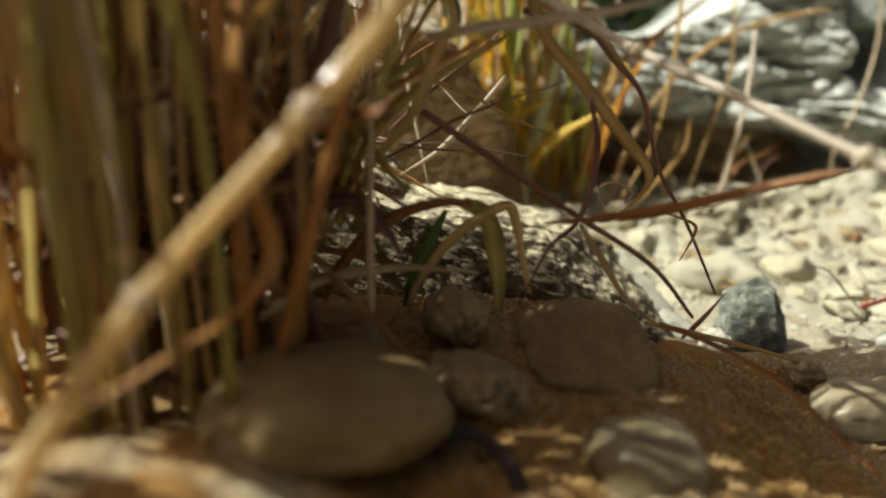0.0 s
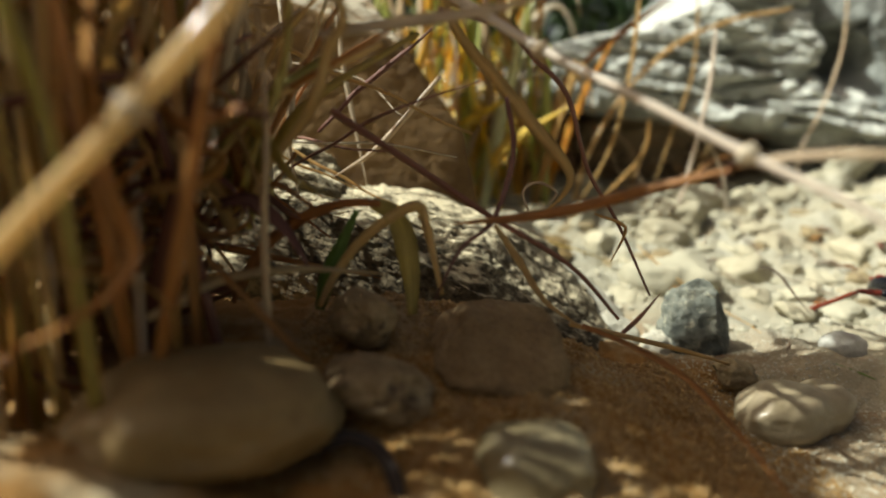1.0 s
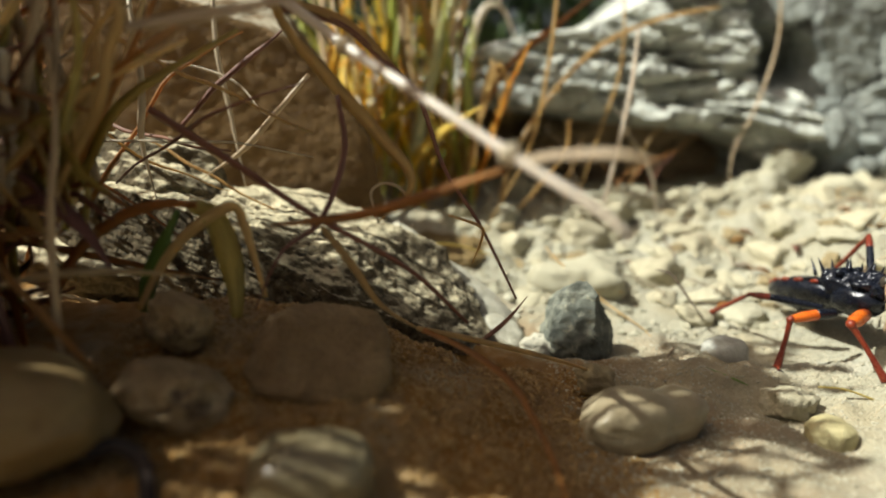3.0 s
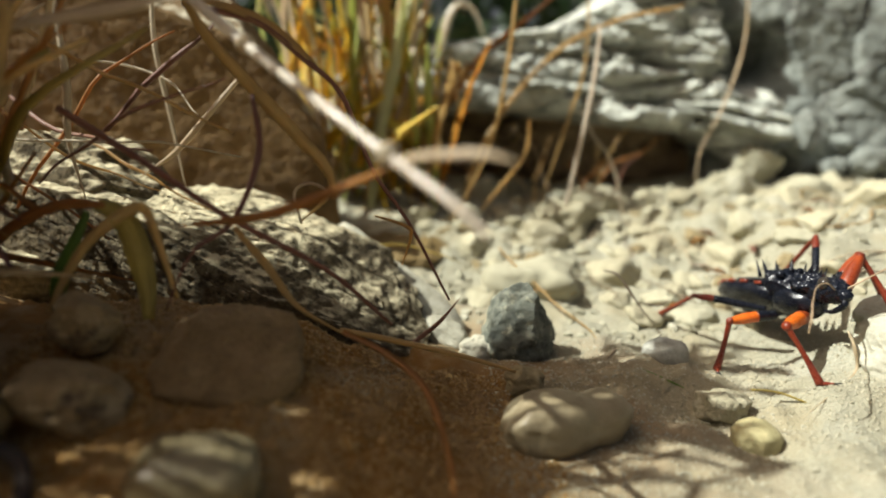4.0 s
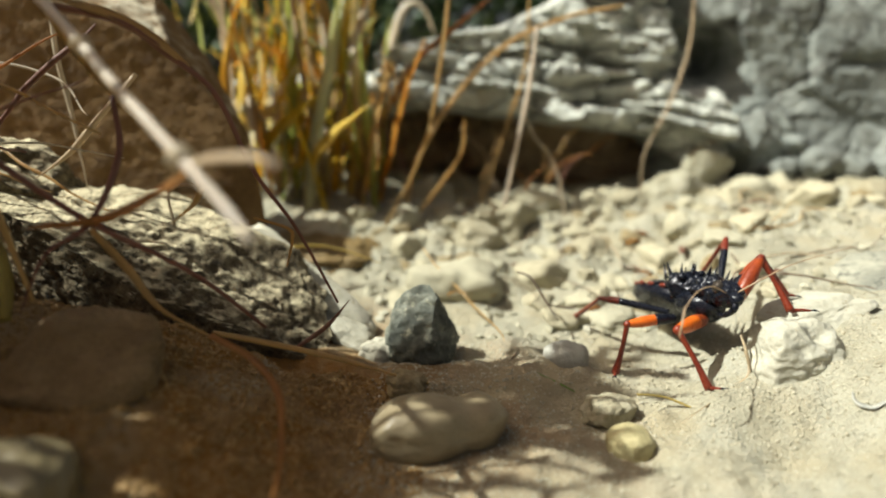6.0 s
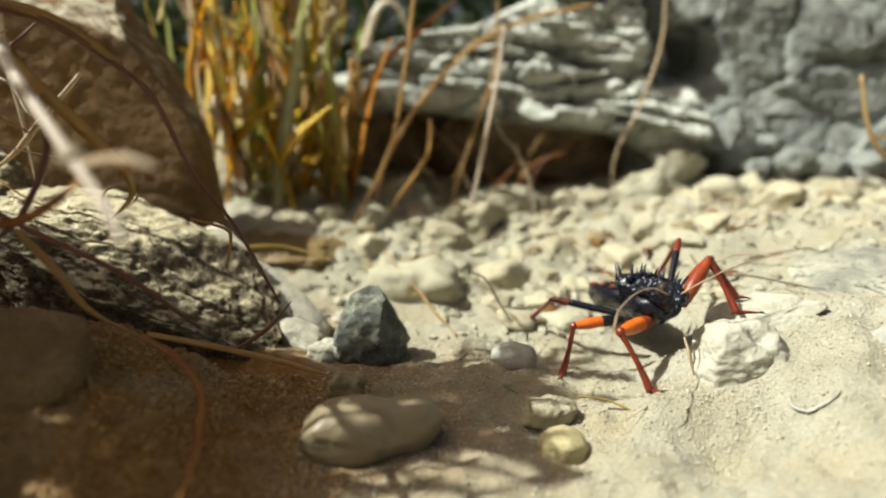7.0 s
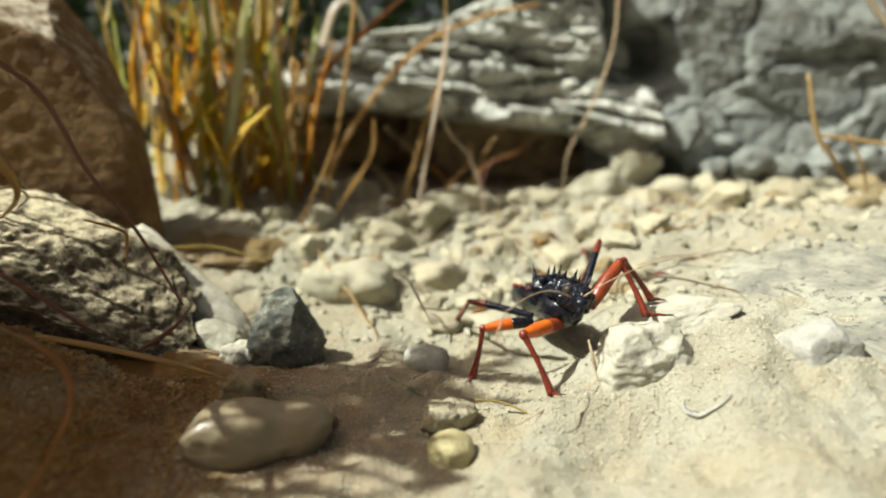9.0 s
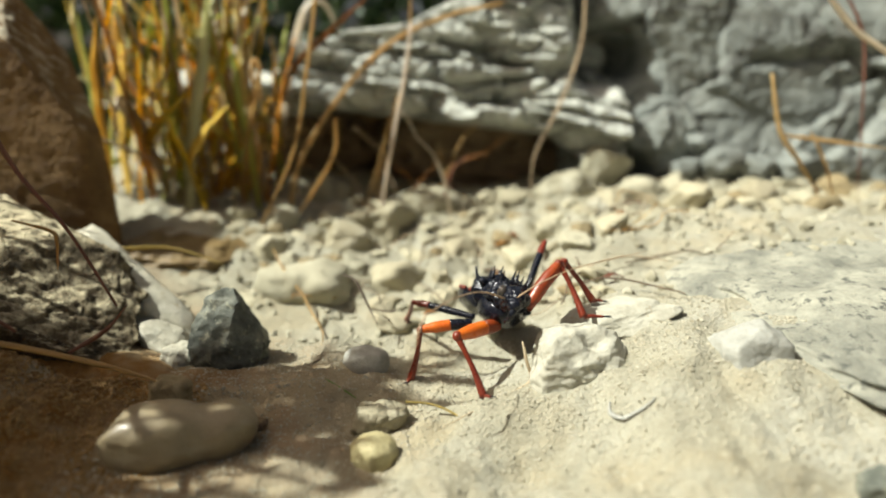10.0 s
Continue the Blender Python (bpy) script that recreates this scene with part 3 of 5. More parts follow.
def ledge_depth(x, z):
    """Distance of the layered face from the plane y = 0, in mm: stacked ledges over a hollow."""
    s = z + 0.11 * (x - 100) + 2.3 * plane_noise(x, z, 22, 3.1) + 0.7 * plane_noise(x, z, 8, 5.2)
    edges = (42, 50, 54, 63, 68, 77, 86, 96, 120)
    y = np.full(x.shape, 225.0)
    for k in range(len(edges) - 1):
        a, b = edges[k], edges[k + 1]
        f = np.clip((s - a) / (b - a), 0, 1)
        shift = 5.0 * plane_noise(x, 0 * z + 40.0 * k, 26, 7.7) + 2.0 * plane_noise(x, 0 * z + 40.0 * k, 8, 2.9)
        y = np.where((s >= a) & (s < b), 225 + (0, 0.4, 1.2, 4.5, 6, 9, 11, 13)[k] + 0.8 * shift - 2.4 * (1 - np.abs(2 * f - 1) ** 3), y)
        if k:
            y = y + np.clip(0.5 + 8 * plane_noise(x, 0 * z + 17.0 * k, 14, 4.4), 0.0, 8) * np.exp(-((s - a) / 0.9) ** 2)
    y = y + cells(x / 1.7 + 2.2 * plane_noise(x, z, 12, 6.6), s + 1.5 * plane_noise(x, z, 14, 5.6), 64, 51, 0.36, 2.3, 3.0, 0.7)
    y = y + cells(x / 1.4, s + 1.0 * plane_noise(x, z, 6, 3.6), 160, 52, 0.22, 0.7, 1.2, 0.4)
    # a loose rounded block high up, with a slanting crack below it
    y = y - 6.5 * np.clip(1 - ((x - 122) / 15) ** 2 - ((z - 73 + 0.15 * (x - 122)) / 7.5) ** 2, 0, 1) ** 0.6
    y = y + 9 * np.exp(-((z - 63.5 + 0.32 * (x - 118)) / 1.6) ** 2 - ((x - 118) / 17) ** 4)
    y = y + 8 * np.exp(-((z - 55.5 - 0.10 * (x - 124)) / 1.2) ** 2 - ((x - 124) / 16) ** 4)
    lip = 47.5 - 0.115 * (x - 40)
    y = y + 14 * np.clip((lip + 3.2 - z) / 3.2, 0, 1) ** 2 * sstep((150 - x) / 12)
    y = y + 7 * sstep((56 - x) / 14) ** 2 + 34 * sstep((x - 144) / 11) * sstep((z - 50) / 8)
    return y + 1.1 * plane_noise(x, z, 5, 9.4, 3)


def boulder_depth(x, z):
    """The same for the broken grey boulder beside it, with a hole near its top and a hollow at its foot."""
    xx, zz = x + 2.5 * plane_noise(x, z, 14, 1.7, 2), z + 2.0 * plane_noise(x, z, 11, 3.9, 2)
    y = 235 + 0.30 * (z - 34) + 0.02 * np.abs(x - 220) + 14 * sstep((160 - x) / 12) * sstep((z - 40) / 10)
    y = y + cells(0.82 * xx - 0.57 * zz, 0.57 * xx + 0.82 * zz, 34, 77, 0.11, 0.9, 2.4, 0.8)
    y = y + cells(0.5 * xx, zz, 90, 79, 0.10, 0.35, 1.0, 0.35)
    y = y - 9 * np.clip(1 - ((x - 180) / 15) ** 2 - ((z - 36) / 16) ** 2, 0, 1) ** 0.7
    y = y + 36 * np.exp(-(((x - 165.5) / 11) ** 2 + ((z - 65.5 + 0.2 * (x - 165)) / 9) ** 2) ** 2)
    y = y + 18 * np.exp(-(((x - 170) / 6.5) ** 2 + ((z - 23) / 7) ** 2) ** 2)
    y = y + 5 * np.exp(-((z - 63 - 0.06 * (x - 225)) / 2.2) ** 2) * sstep((x - 205) / 14)
    return y + 0.9 * (0.4 - np.abs(plane_noise(x, z, 9, 9.9, 3))) + 0.35 * plane_noise(x, z, 2.6, 4.9, 2) + 1.4 * plane_noise(x, z, 34, 6.1, 2)


def face_mesh(name, x0, x1, low, top, depth, fine, back=330.0):
    """A rock mass whose front is given by depth(x, z), between the lines low(x) and top(x)."""
    u, v = np.arange(x0, x1 + fine / 2, fine), np.linspace(0, 1, 190)
    X = np.repeat(u[:, None], len(v), 1)
    z0 = np.interp(u, *low)[:, None]
    Z = z0 + v[None] * (np.interp(u, *top)[:, None] - z0)
    Y = depth(X, Z) + 26 * np.clip((v[None] - 0.90) / 0.10, 0, 1) ** 2
    n, m = X.shape
    front = np.stack([X, Y, Z], -1).reshape(-1, 3)
    at = np.arange(n * m).reshape(n, m)
    faces = np.stack([at[:-1, :-1], at[1:, :-1], at[1:, 1:], at[:-1, 1:]], -1).reshape(-1, 4).tolist()
    rim = np.concatenate([at[:, 0], at[-1, 1:], at[-2::-1, -1], at[0, -2:0:-1]])
    rear = front[rim].copy()
    rear[:, 1] = back
    base = len(front)
    for k in range(len(rim)):
        q = (k + 1) % len(rim)
        faces.append([int(rim[q]), int(rim[k]), base + k, base + q])
    faces.append([base + k for k in range(len(rim))][::-1])
    return mesh_of(name, (np.vstack([front, rear]) - np.array((150, 260, 15))) * MM, faces)


part("layered_face", face_mesh("layered_face", 42, 164, ((40, 140, 158, 166), (47.5, 36.0, 24, 6)), ((40, 56, 70, 86, 106, 122, 170), (66, 71, 74, 76, 86, 100, 112)), ledge_depth, 0.55), LIME, outcrop, "pale grey ledges over a brown shaded hollow")
part("broken_boulder", face_mesh("broken_boulder", 146, 352, ((140, 360), (2, 2)), ((140, 200, 360), (112, 118, 124)), boulder_depth, 0.7), BOULDERGREY, outcrop, "blue-grey broken boulder with a dark hole")
# this ledge and the rock after it are added behind the tuft as shade
ledge("rock_ledge", (22, 288, 52), (44, 40, 7), 131, (0, 3, 0), "ledge added behind the tuft to cast shade")
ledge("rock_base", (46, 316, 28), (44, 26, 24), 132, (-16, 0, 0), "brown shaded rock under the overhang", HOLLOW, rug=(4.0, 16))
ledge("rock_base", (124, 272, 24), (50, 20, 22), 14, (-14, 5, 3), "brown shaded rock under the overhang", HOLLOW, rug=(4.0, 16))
for k, (c, half, rot) in enumerate((((187, 224, 25), (7, 5, 5), (0, 10, 20)), ((199, 225, 27), (8, 6, 5.5), (0, -8, 5)), ((211, 222, 25), (7, 5, 4.5), (0, 15, -15)), ((193, 229, 33), (6, 5, 4), (10, 0, 30)),
                                    ((224, 224, 26), (9, 6, 6), (0, 5, 12)), ((240, 226, 27), (10, 7, 6), (0, -6, 0)))):
    ledge("rubble_stone", c, half, 140 + k, rot, "grey broken stone at the boulder's foot" if k == 0 else "", BOULDERGREY, level=4, cuts=11, depth=0.4, strata=0.0, rug=(0.7, 5), power=2.8)

# ---- boulder and stones ----
stone("brown_boulder", (-46, 163, 30), (77, 11.5, 66), 21, BROWNROCK, "shaded brown boulder with a pale crusty top", "boulder", (0, 0, 3),
      level=7, cuts=3, depth=0.04, lump=0.05, grit=0.004, grit_scale=60, power=7.0, rug=(0.4, 3.2), planes=((0.975, 0, 0.22, 63.5), (0.80, 0, 0.60, 57.5), (0.30, -0.50, 0.81, 46.5), (0.50, -0.86, 0.0, 41), (0.74, 0.67, 0, 44)))
stone("lichened_rock", (6, 119, 15.0), (44, 24, 13), 22, MOSSY, "rough grey rock with a sunlit crusty top and pitted dark front", "rock", (11, 21, -12),
      level=7, cuts=12, depth=0.20, lump=0.12, lump_scale=1.9, grit=0.011, grit_scale=30, power=2.7, bite=0.05, rug=(0.45, 3.0), planes=((0, -0.985, 0.12, 12), (0.40, -0.91, 0.05, 16.5), (0.34, -0.1, 0.93, 15.5)))
stone("lichened_stone", (-24, 126, 30), (19, 13, 12.5), 48, MOSSY, "rough crusty stone leaning on the flat one", "rock", (8, 18, 4),
      level=6, cuts=10, depth=0.22, lump=0.14, lump_scale=1.9, grit=0.014, grit_scale=24, power=2.6, rug=(0.6, 4.0), bite=0.05)
stone("dark_stone", (-26, 128, 13), (24, 17, 12), 46, MOSSY, "dark rounded stone propping up the rough rock", "rock", (0, 8, 6),
      level=6, cuts=8, depth=0.2, lump=0.12, grit=0.012, grit_scale=24, power=2.6, rug=(1.2, 7), planes=((0, -0.8, -0.6, 10),))
stone("slate_stone", (63.8, 118, 3.9), (7.4, 6.2, 9.8), 23, DARKROCK, "angular greenish-grey stone with pale specks on the sand", rot=(0, 4, 8),
      level=6, cuts=8, depth=0.25, lump=0.13, lump_scale=1.5, grit=0.008, grit_scale=7, power=2.5, rug=(0.45, 3.0), soften=0.02,
      planes=((0.84, 0.1, 0.53, 6.4), (-0.95, 0, 0.30, 6.6), (-0.35, -0.80, 0.49, 5.2), (0.62, -0.72, 0.30, 5.4)))
stone("smooth_pebble", (68.0, 88.0, 1.6), (10.8, 5.5, 4.9), 24, TANSTONE, "smooth grey-tan bean-shaped pebble half sunk in sand", "pebble", (0, 4, 20), level=5, cuts=3, depth=0.1, lump=0.06, lump_scale=1.3, power=2.6, soften=0.06, rug=(0.25, 4), pinch=(0.3, 0.2, 0.28))
stone("white_stone", (128.6, 103, 6.2), (8.8, 7.0, 6.8), 25, CHALK, "lumpy chalky white stone with a pitted top", rot=(0, 0, 15), level=6, cuts=9, depth=0.3, lump=0.09, lump_scale=1.4, grit=0.005, grit_scale=8, soften=0.02, rug=(0.3, 2.6),
      dents=((2, -2, 6, 2.2, 1.2), (-3, -5, 4, 1.6, 0.8)))
stone("flat_stone", (138.5, 117, 10.2), (10.5, 6.5, 2.6), 26, CHALK, "flat pale slab under the insect's foot", rot=(0, -10, 12), level=5, cuts=9, depth=0.3, lump=0.12, power=3.5)
stone("grey_stone", (154, 98.5, 11.2), (6.4, 4.6, 3.8), 27, PALEGREY, "angular pale grey stone sunk in the sand", rot=(0, -20, 12), level=5, cuts=8, depth=0.3, lump=0.08, power=3, planes=((0.93, -0.1, -0.35, 5.6),))
stone("ochre_pebble", (96.6, 87.6, -0.8), (3.5, 3.1, 2.8), 28, YELLOWSTONE, "small ochre pebble with brown specks", "pebble", level=4, cuts=3, depth=0.15, lump=0.1)
stone("grey_stone", (96, 98, -1.2), (4.6, 3.8, 3.2), 29, GRAVEL, "rough grey-white stone half buried in sand", rot=(0, 0, 10), level=5, cuts=7, depth=0.25, lump=0.2, grit=0.03, grit_scale=5)
stone("round_pebble", (91.5, 113, gz(91.5, 113) + 0.9), (4.2, 3.4, 3.0), 30, PALEGREY, "small greyish round pebble", "pebble", level=4, cuts=2, depth=0.1, lump=0.08)
stone("flat_cobble", (-12.5, 60.5, 17.0), (13.5, 9.5, 5.8), 31, COBBLE, "large smooth tan cobble in the shade", "cobble", (0, 6, 20), level=5, cuts=3, depth=0.12, lump=0.09, power=2.4, rug=(0.3, 5))
stone("mottled_cobble", (4.5, 70.5, 14.2), (7.0, 5.0, 4.4), 32, MOTTLE, "mottled brown cobble with a dark end", "cobble", (0, 16, 0), level=5, cuts=6, depth=0.25, lump=0.13, rug=(0.4, 3))
stone("flat_stone", (20.4, 80.6, 14.8), (9.4, 8.3, 3.6), 33, FLATSTONE, "round flat stone sunk into the shaded sand", rot=(30, 6, 10), level=6, cuts=5, depth=0.15, lump=0.09, power=3.2, rug=(0.45, 3.5), grit=0.008, grit_scale=12)
stone("mottled_stone", (1.6, 79.5, 20.4), (4.2, 3.2, 4.0), 34, MOTTLE, "small upright mottled stone", rot=(10, 30, 0), level=5, cuts=6, depth=0.25, lump=0.14, rug=(0.35, 2))
stone("white_cobble", (23.0, 61.5, 8.0), (6.7, 5.6, 6.0), 35, QUARTZ, "pale cobble with a sunlit top", "cobble", (0, 5, 0), level=5, cuts=6, depth=0.2, lump=0.1, power=3)
stone("crumbly_stone", (62.5, 97, 4.0), (3.4, 2.8, 2.4), 36, OCHRE, "crumbly brown clod of earth", rot=(0, 10, 0), level=5, cuts=8, depth=0.3, lump=0.2, grit=0.03, grit_scale=4)
stone("grey_slab", (37.5, 132, 10.6), (19, 5.5, 3.4), 37, CHALK, "sloping pale slab beside the rough rock", rot=(10, 37, -20), level=5, cuts=9, depth=0.2, lump=0.08, power=3.5, rug=(0.4, 4))
# a low stone, spread wide so its brown carries the boulder's shade
stone("brown_stone", (33, 172, 7.6), (22, 18, 5.2), 38, COBBLE, "low brown stone lying in shade before the tuft", rot=(0, 5, 0), level=6, cuts=4, depth=0.2, lump=0.14, power=2.2, rug=(0.9, 5), soften=0.08)
stone("white_stone", (49.5, 121.5, 2.4), (6.0, 4.0, 2.6), 39, CHALK, "white stone wedged beside the dark one", rot=(0, 30, -10), level=5, cuts=8, depth=0.3, lump=0.1)
stone("white_stone", (55.5, 115.5, 1.0), (3.6, 3.0, 3.0), 40, CHALK, "small pitted white stone", level=5, cuts=6, depth=0.3, lump=0.2)
stone("white_stone", (98, 207, 15), (10, 7, 6.5), 41, GRAVEL, "rounded cream stone at the foot of the rock face", level=5, cuts=6, depth=0.2, lump=0.12)
stone("cream_stone", (77, 176, 10.5), (8, 6, 5.2), 42, GRAVEL, "angular cream stone among the gravel", level=5, cuts=10, depth=0.35, lump=0.1)
stone("white_stone", (158, 220, 27), (8, 6, 9), 43, GRAVEL, "pointed white stone leaning on the rock face", rot=(0, 20, 0), level=5, cuts=10, depth=0.4, lump=0.1)
stone("cream_stone", (141, 211, 18), (12, 9, 8), 44, GRAVEL, "broad cream stone below the rock face", rot=(0, -10, 8), level=5, cuts=10, depth=0.4, lump=0.16)
stone("buried_slab", (208, 124, 8.6), (52, 47, 8.5), 45, BEDROCK, "grey bedrock slab showing through the sand", rot=(3.5, 0, 10), level=7, cuts=4, depth=0.06, lump=0.10, lump_scale=2.0, grit=0.004, grit_scale=14, power=2.7, rug=(1.1, 10))

stone("flat_stone", (73.0, 96, gz(73, 96) + 0.2), (5.0, 3.4, 1.7), 71, MOTTLE, "flat grey stone lying behind the bean-shaped pebble", rot=(0, 6, 10), level=5, cuts=8, depth=0.25, lump=0.1, power=3)
# gravel
SHAPES = [rock_mesh("gravel_stone", (1, rs_w, rs_h), 60 + i, level=4, cuts=11, depth=0.45, lump=0.2, power=2.6, grit=0.03, grit_scale=3, soften=0.03)
          for i, (rs_w, rs_h) in enumerate(((0.8, 0.6), (0.9, 0.7), (0.65, 0.5), (0.75, 0.8), (0.9, 0.45), (0.7, 0.65), (1.0, 0.8), (0.6, 0.4)))]
BROWNS = [SHAPES[i].copy() for i in range(5)]
rg = np.random.RandomState(5)
placed = [(98, 207, 10), (77, 176, 8), (158, 220, 8), (139, 209, 14), (40, 160, 18), (64, 118, 9), (116, 112, 13), (44, 132, 15)]
count = 0
while count < 185:
    x, y = rg.uniform(35, 250), 128 + 92 * rg.uniform() ** 0.8
    s = rg.choice([2.2, 3.4, 5.2, 7.6, 10.5], p=[0.10, 0.20, 0.27, 0.26, 0.17]) * rg.uniform(0.85, 1.2)
    if any(math.hypot(x - a, y - b) < 0.85 * c + 0.5 * s for a, b, c in placed) or (x > 140 and y < 165) or (x < 95 and y < 143):
        continue
    placed.append((x, y, s))
    ob = thing("gravel_stone", SHAPES[count % 8] if count % 6 else BROWNS[count % 5], GRAVEL if count % 6 else OCHRE, pose(x * MM, y * MM, (gz(x, y) + rg.uniform(-0.38, 0.12) * s) * MM, rg.uniform(-25, 25), rg.uniform(-25, 25), rg.uniform(0, 360)),
               "small cream limestone bit in the gravel" if count % 6 else "small ochre-brown stone in the gravel", "pebble", "gravel before the rock face")
    ob.scale = (s, s, s)
    count += 1


def scatter(name, mat, n, box, sizes, seed, label, category, level=1, sink=0.1):
    """Many tiny bits as one piece of stuff."""
    v, f = ico(level)
    f = np.array(f)
    rs = np.random.RandomState(seed)
    x, y = rs.uniform(box[0], box[1], n), rs.uniform(box[2], box[3], n)
    z = ground_mm(x, y)
    r = sizes[0] + (sizes[1] - sizes[0]) * rs.uniform(size=n) ** 2.5
    stretch = rs.uniform(0.65, 1.25, (n, 1, 3))
    jit = 1 + 0.22 * rs.normal(size=(n, len(v), 1))
    pts = v[None] * stretch * jit * r[:, None, None] + np.stack([x, y, z - sink * r], 1)[:, None]
    faces = (f[None] + (np.arange(n) * len(v))[:, None, None]).reshape(-1, 3)
    me = mesh_of(name, pts.reshape(-1, 3) * MM, faces, smooth=False)
    return thing(name, me, mat, label=label, category=category, kind="stuff")


scatter("sand_grains", GRAIN, 18000, (56, 175, 55, 128), (0.10, 0.36), 3, "loose coarse sand grains", "sand")
scatter("silt_grains", TINTED_GRAIN, 17000, (-8, 66, 56, 104), (0.14, 0.50), 6, "loose sand grains in the mound's ochre shade tint", "sand")
scatter("fine_gravel", GRAVEL, 2600, (40, 255, 126, 224), (0.3, 1.7), 4, "fine cream gravel and grit", "gravel")

# ---- grass: the dry clump ----
clump = empty_thing("dry_grass_clump", -45, 85, gz(-45, 85), "dense tan and brown clump of dry grass stalks", "grass clump")
CL = Matrix.Translation(clump.location)
rc = np.random.RandomState(12)
STEMS = []
for i in range(14):
    bend = rc.normal(scale=7, size=2)
    h = rc.uniform(88, 128)
    pts = [(0, 0, -4), (bend[0] * 0.2, bend[1] * 0.2, h * 0.3), (bend[0] * 0.6, bend[1] * 0.6, h * 0.65), (bend[0] * 1.6, bend[1] * 1.6, h)]
    if i % 3 == 2:
        STEMS.append((strip_mesh("grass_leaf", strip_data(pts, rc.uniform(1.3, 2.4), fold=0.3, count=18, twist=rc.uniform(-120, 120), seed=i)), "leaf"))
    else:
        STEMS.append((strip_mesh("grass_stalk", strip_data(pts, rc.uniform(0.7, 1.4), round_=True, count=18, taper=(0.9, 0.6), nodes=4, seed=i)), "stalk"))
MATS = [GOLD, GOLD, STRAW, PALE, GOLD, OLIVE, GOLD, RUST, GOLD, STRAW, OLIVE, GOLD, BROWN, PALE]
for (me, _), mat in zip(STEMS, MATS):
    me.materials.append(mat)


DARKSTEMS = []
for k, (me, sort) in enumerate(STEMS):
    me = me.copy()
    me.materials.clear()
    me.materials.append(BROWN if k % 2 else RUST)
    DARKSTEMS.append((me, sort))

TOSUN = np.array(SUN) / SUN.z


def over_stalk(p):
    """Whether points (mm) stand between the sun and the thick pale stalk; such pieces are left out to keep it lit."""
    for _ in range(3):
        z = np.interp(p[:, 1] - TOSUN[1] * 45, (58, 63, 74, 83, 94), (39, 43, 50, 56, 67))
        q = p - TOSUN * (p[:, 2] - z)[:, None]
    x = np.interp(q[:, 1], (58, 63, 74, 83, 94), (50, 45, 33, 24.6, 8))
    return bool(((p[:, 2] > z + 3) & (np.abs(q[:, 0] - x) < 2.2) & (q[:, 1] > 56) & (q[:, 1] < 96)).any())


def clump_spot():
    while True:
        x, y = rc.uniform(-60, -12), rc.uniform(40, 92)
        if -0.74 * y - 3 < x < -13 - 0.3 * abs(y - 74) and not (y < 60 and x > -38):
            return x, y


for i in range(84):
    x, y = clump_spot()
    me, sort = DARKSTEMS[i % 14] if y > 64 and i % 3 == 0 else STEMS[i % 14]
    m = pose((x + 45) * MM, (y - 85) * MM, (gz(x, y)) * MM - clump.location.z, rc.normal(scale=7), rc.normal(scale=7) + 2, rc.uniform(-60, 60))
    co = np.array([(CL @ m @ v.co)[:] for v in me.vertices]) / MM
    if over_stalk(co):
        continue
    part("grass_" + sort, me, None, clump, "", m)

tangle = []
for i in range(75):
    y, z = rc.uniform(50, 96), rc.uniform(22, 74)
    x = rc.uniform(-0.72 * y, -9 - 0.2 * abs(y - 80))
    a = rc.uniform(0, 2 * math.pi)
    L = rc.uniform(8, 24)
    d = np.array([math.cos(a), 0.5 * math.sin(a), rc.normal(scale=0.45)])
    bow = rc.normal(scale=4, size=3)
    c = np.array([x, y, z])
    tangle.append(strip_data([c - d * L, c - d * L * 0.3 + bow, c + d * L * 0.4 + bow * 0.6, c + d * L], rc.uniform(0.5, 1.6), fold=0.3, count=12, twist=rc.uniform(-200, 200), seed=200 + i))
for i in range(80):
    # bent and crossing stems at the clump's edge
    c = np.array([rc.uniform(-62, -26), rc.uniform(70, 98), rc.uniform(24, 70)])
    a = rc.uniform(-0.9, 1.2)
    L = rc.uniform(9, 20)
    d = np.array([math.cos(a), 0.35 * rc.normal(), math.sin(a)])
    bow = rc.normal(scale=5, size=3) * (1, 0.6, 1)
    tangle.append(strip_data([c - d * L, c - d * L * 0.3 + bow, c + d * L * 0.35 + bow, c + d * L - bow * 0.4], rc.uniform(0.6, 1.7), round_=True, count=14, nodes=3, taper=(0.9, 0.5), seed=1300 + i))
for i in range(90):
    # thatch low in the clump
    c = np.array([rc.uniform(-56, -24), rc.uniform(73, 93), rc.uniform(22, 47)])
    a, L = rc.uniform(-0.5, 1.3), rc.uniform(7, 15)
    d = np.array([math.cos(a), 0.3 * rc.normal(), math.sin(a)])
    bow = rc.normal(scale=4, size=3) * (1, 0.5, 1)
    tangle.append(strip_data([c - d * L, c - d * L * 0.3 + bow, c + d * L * 0.35 + bow, c + d * L - bow * 0.5], rc.uniform(0.8, 2.2), fold=0.3, count=12, twist=rc.uniform(-120, 120), taper=(0.8, 0.3), seed=1700 + i))
n_shade = 0
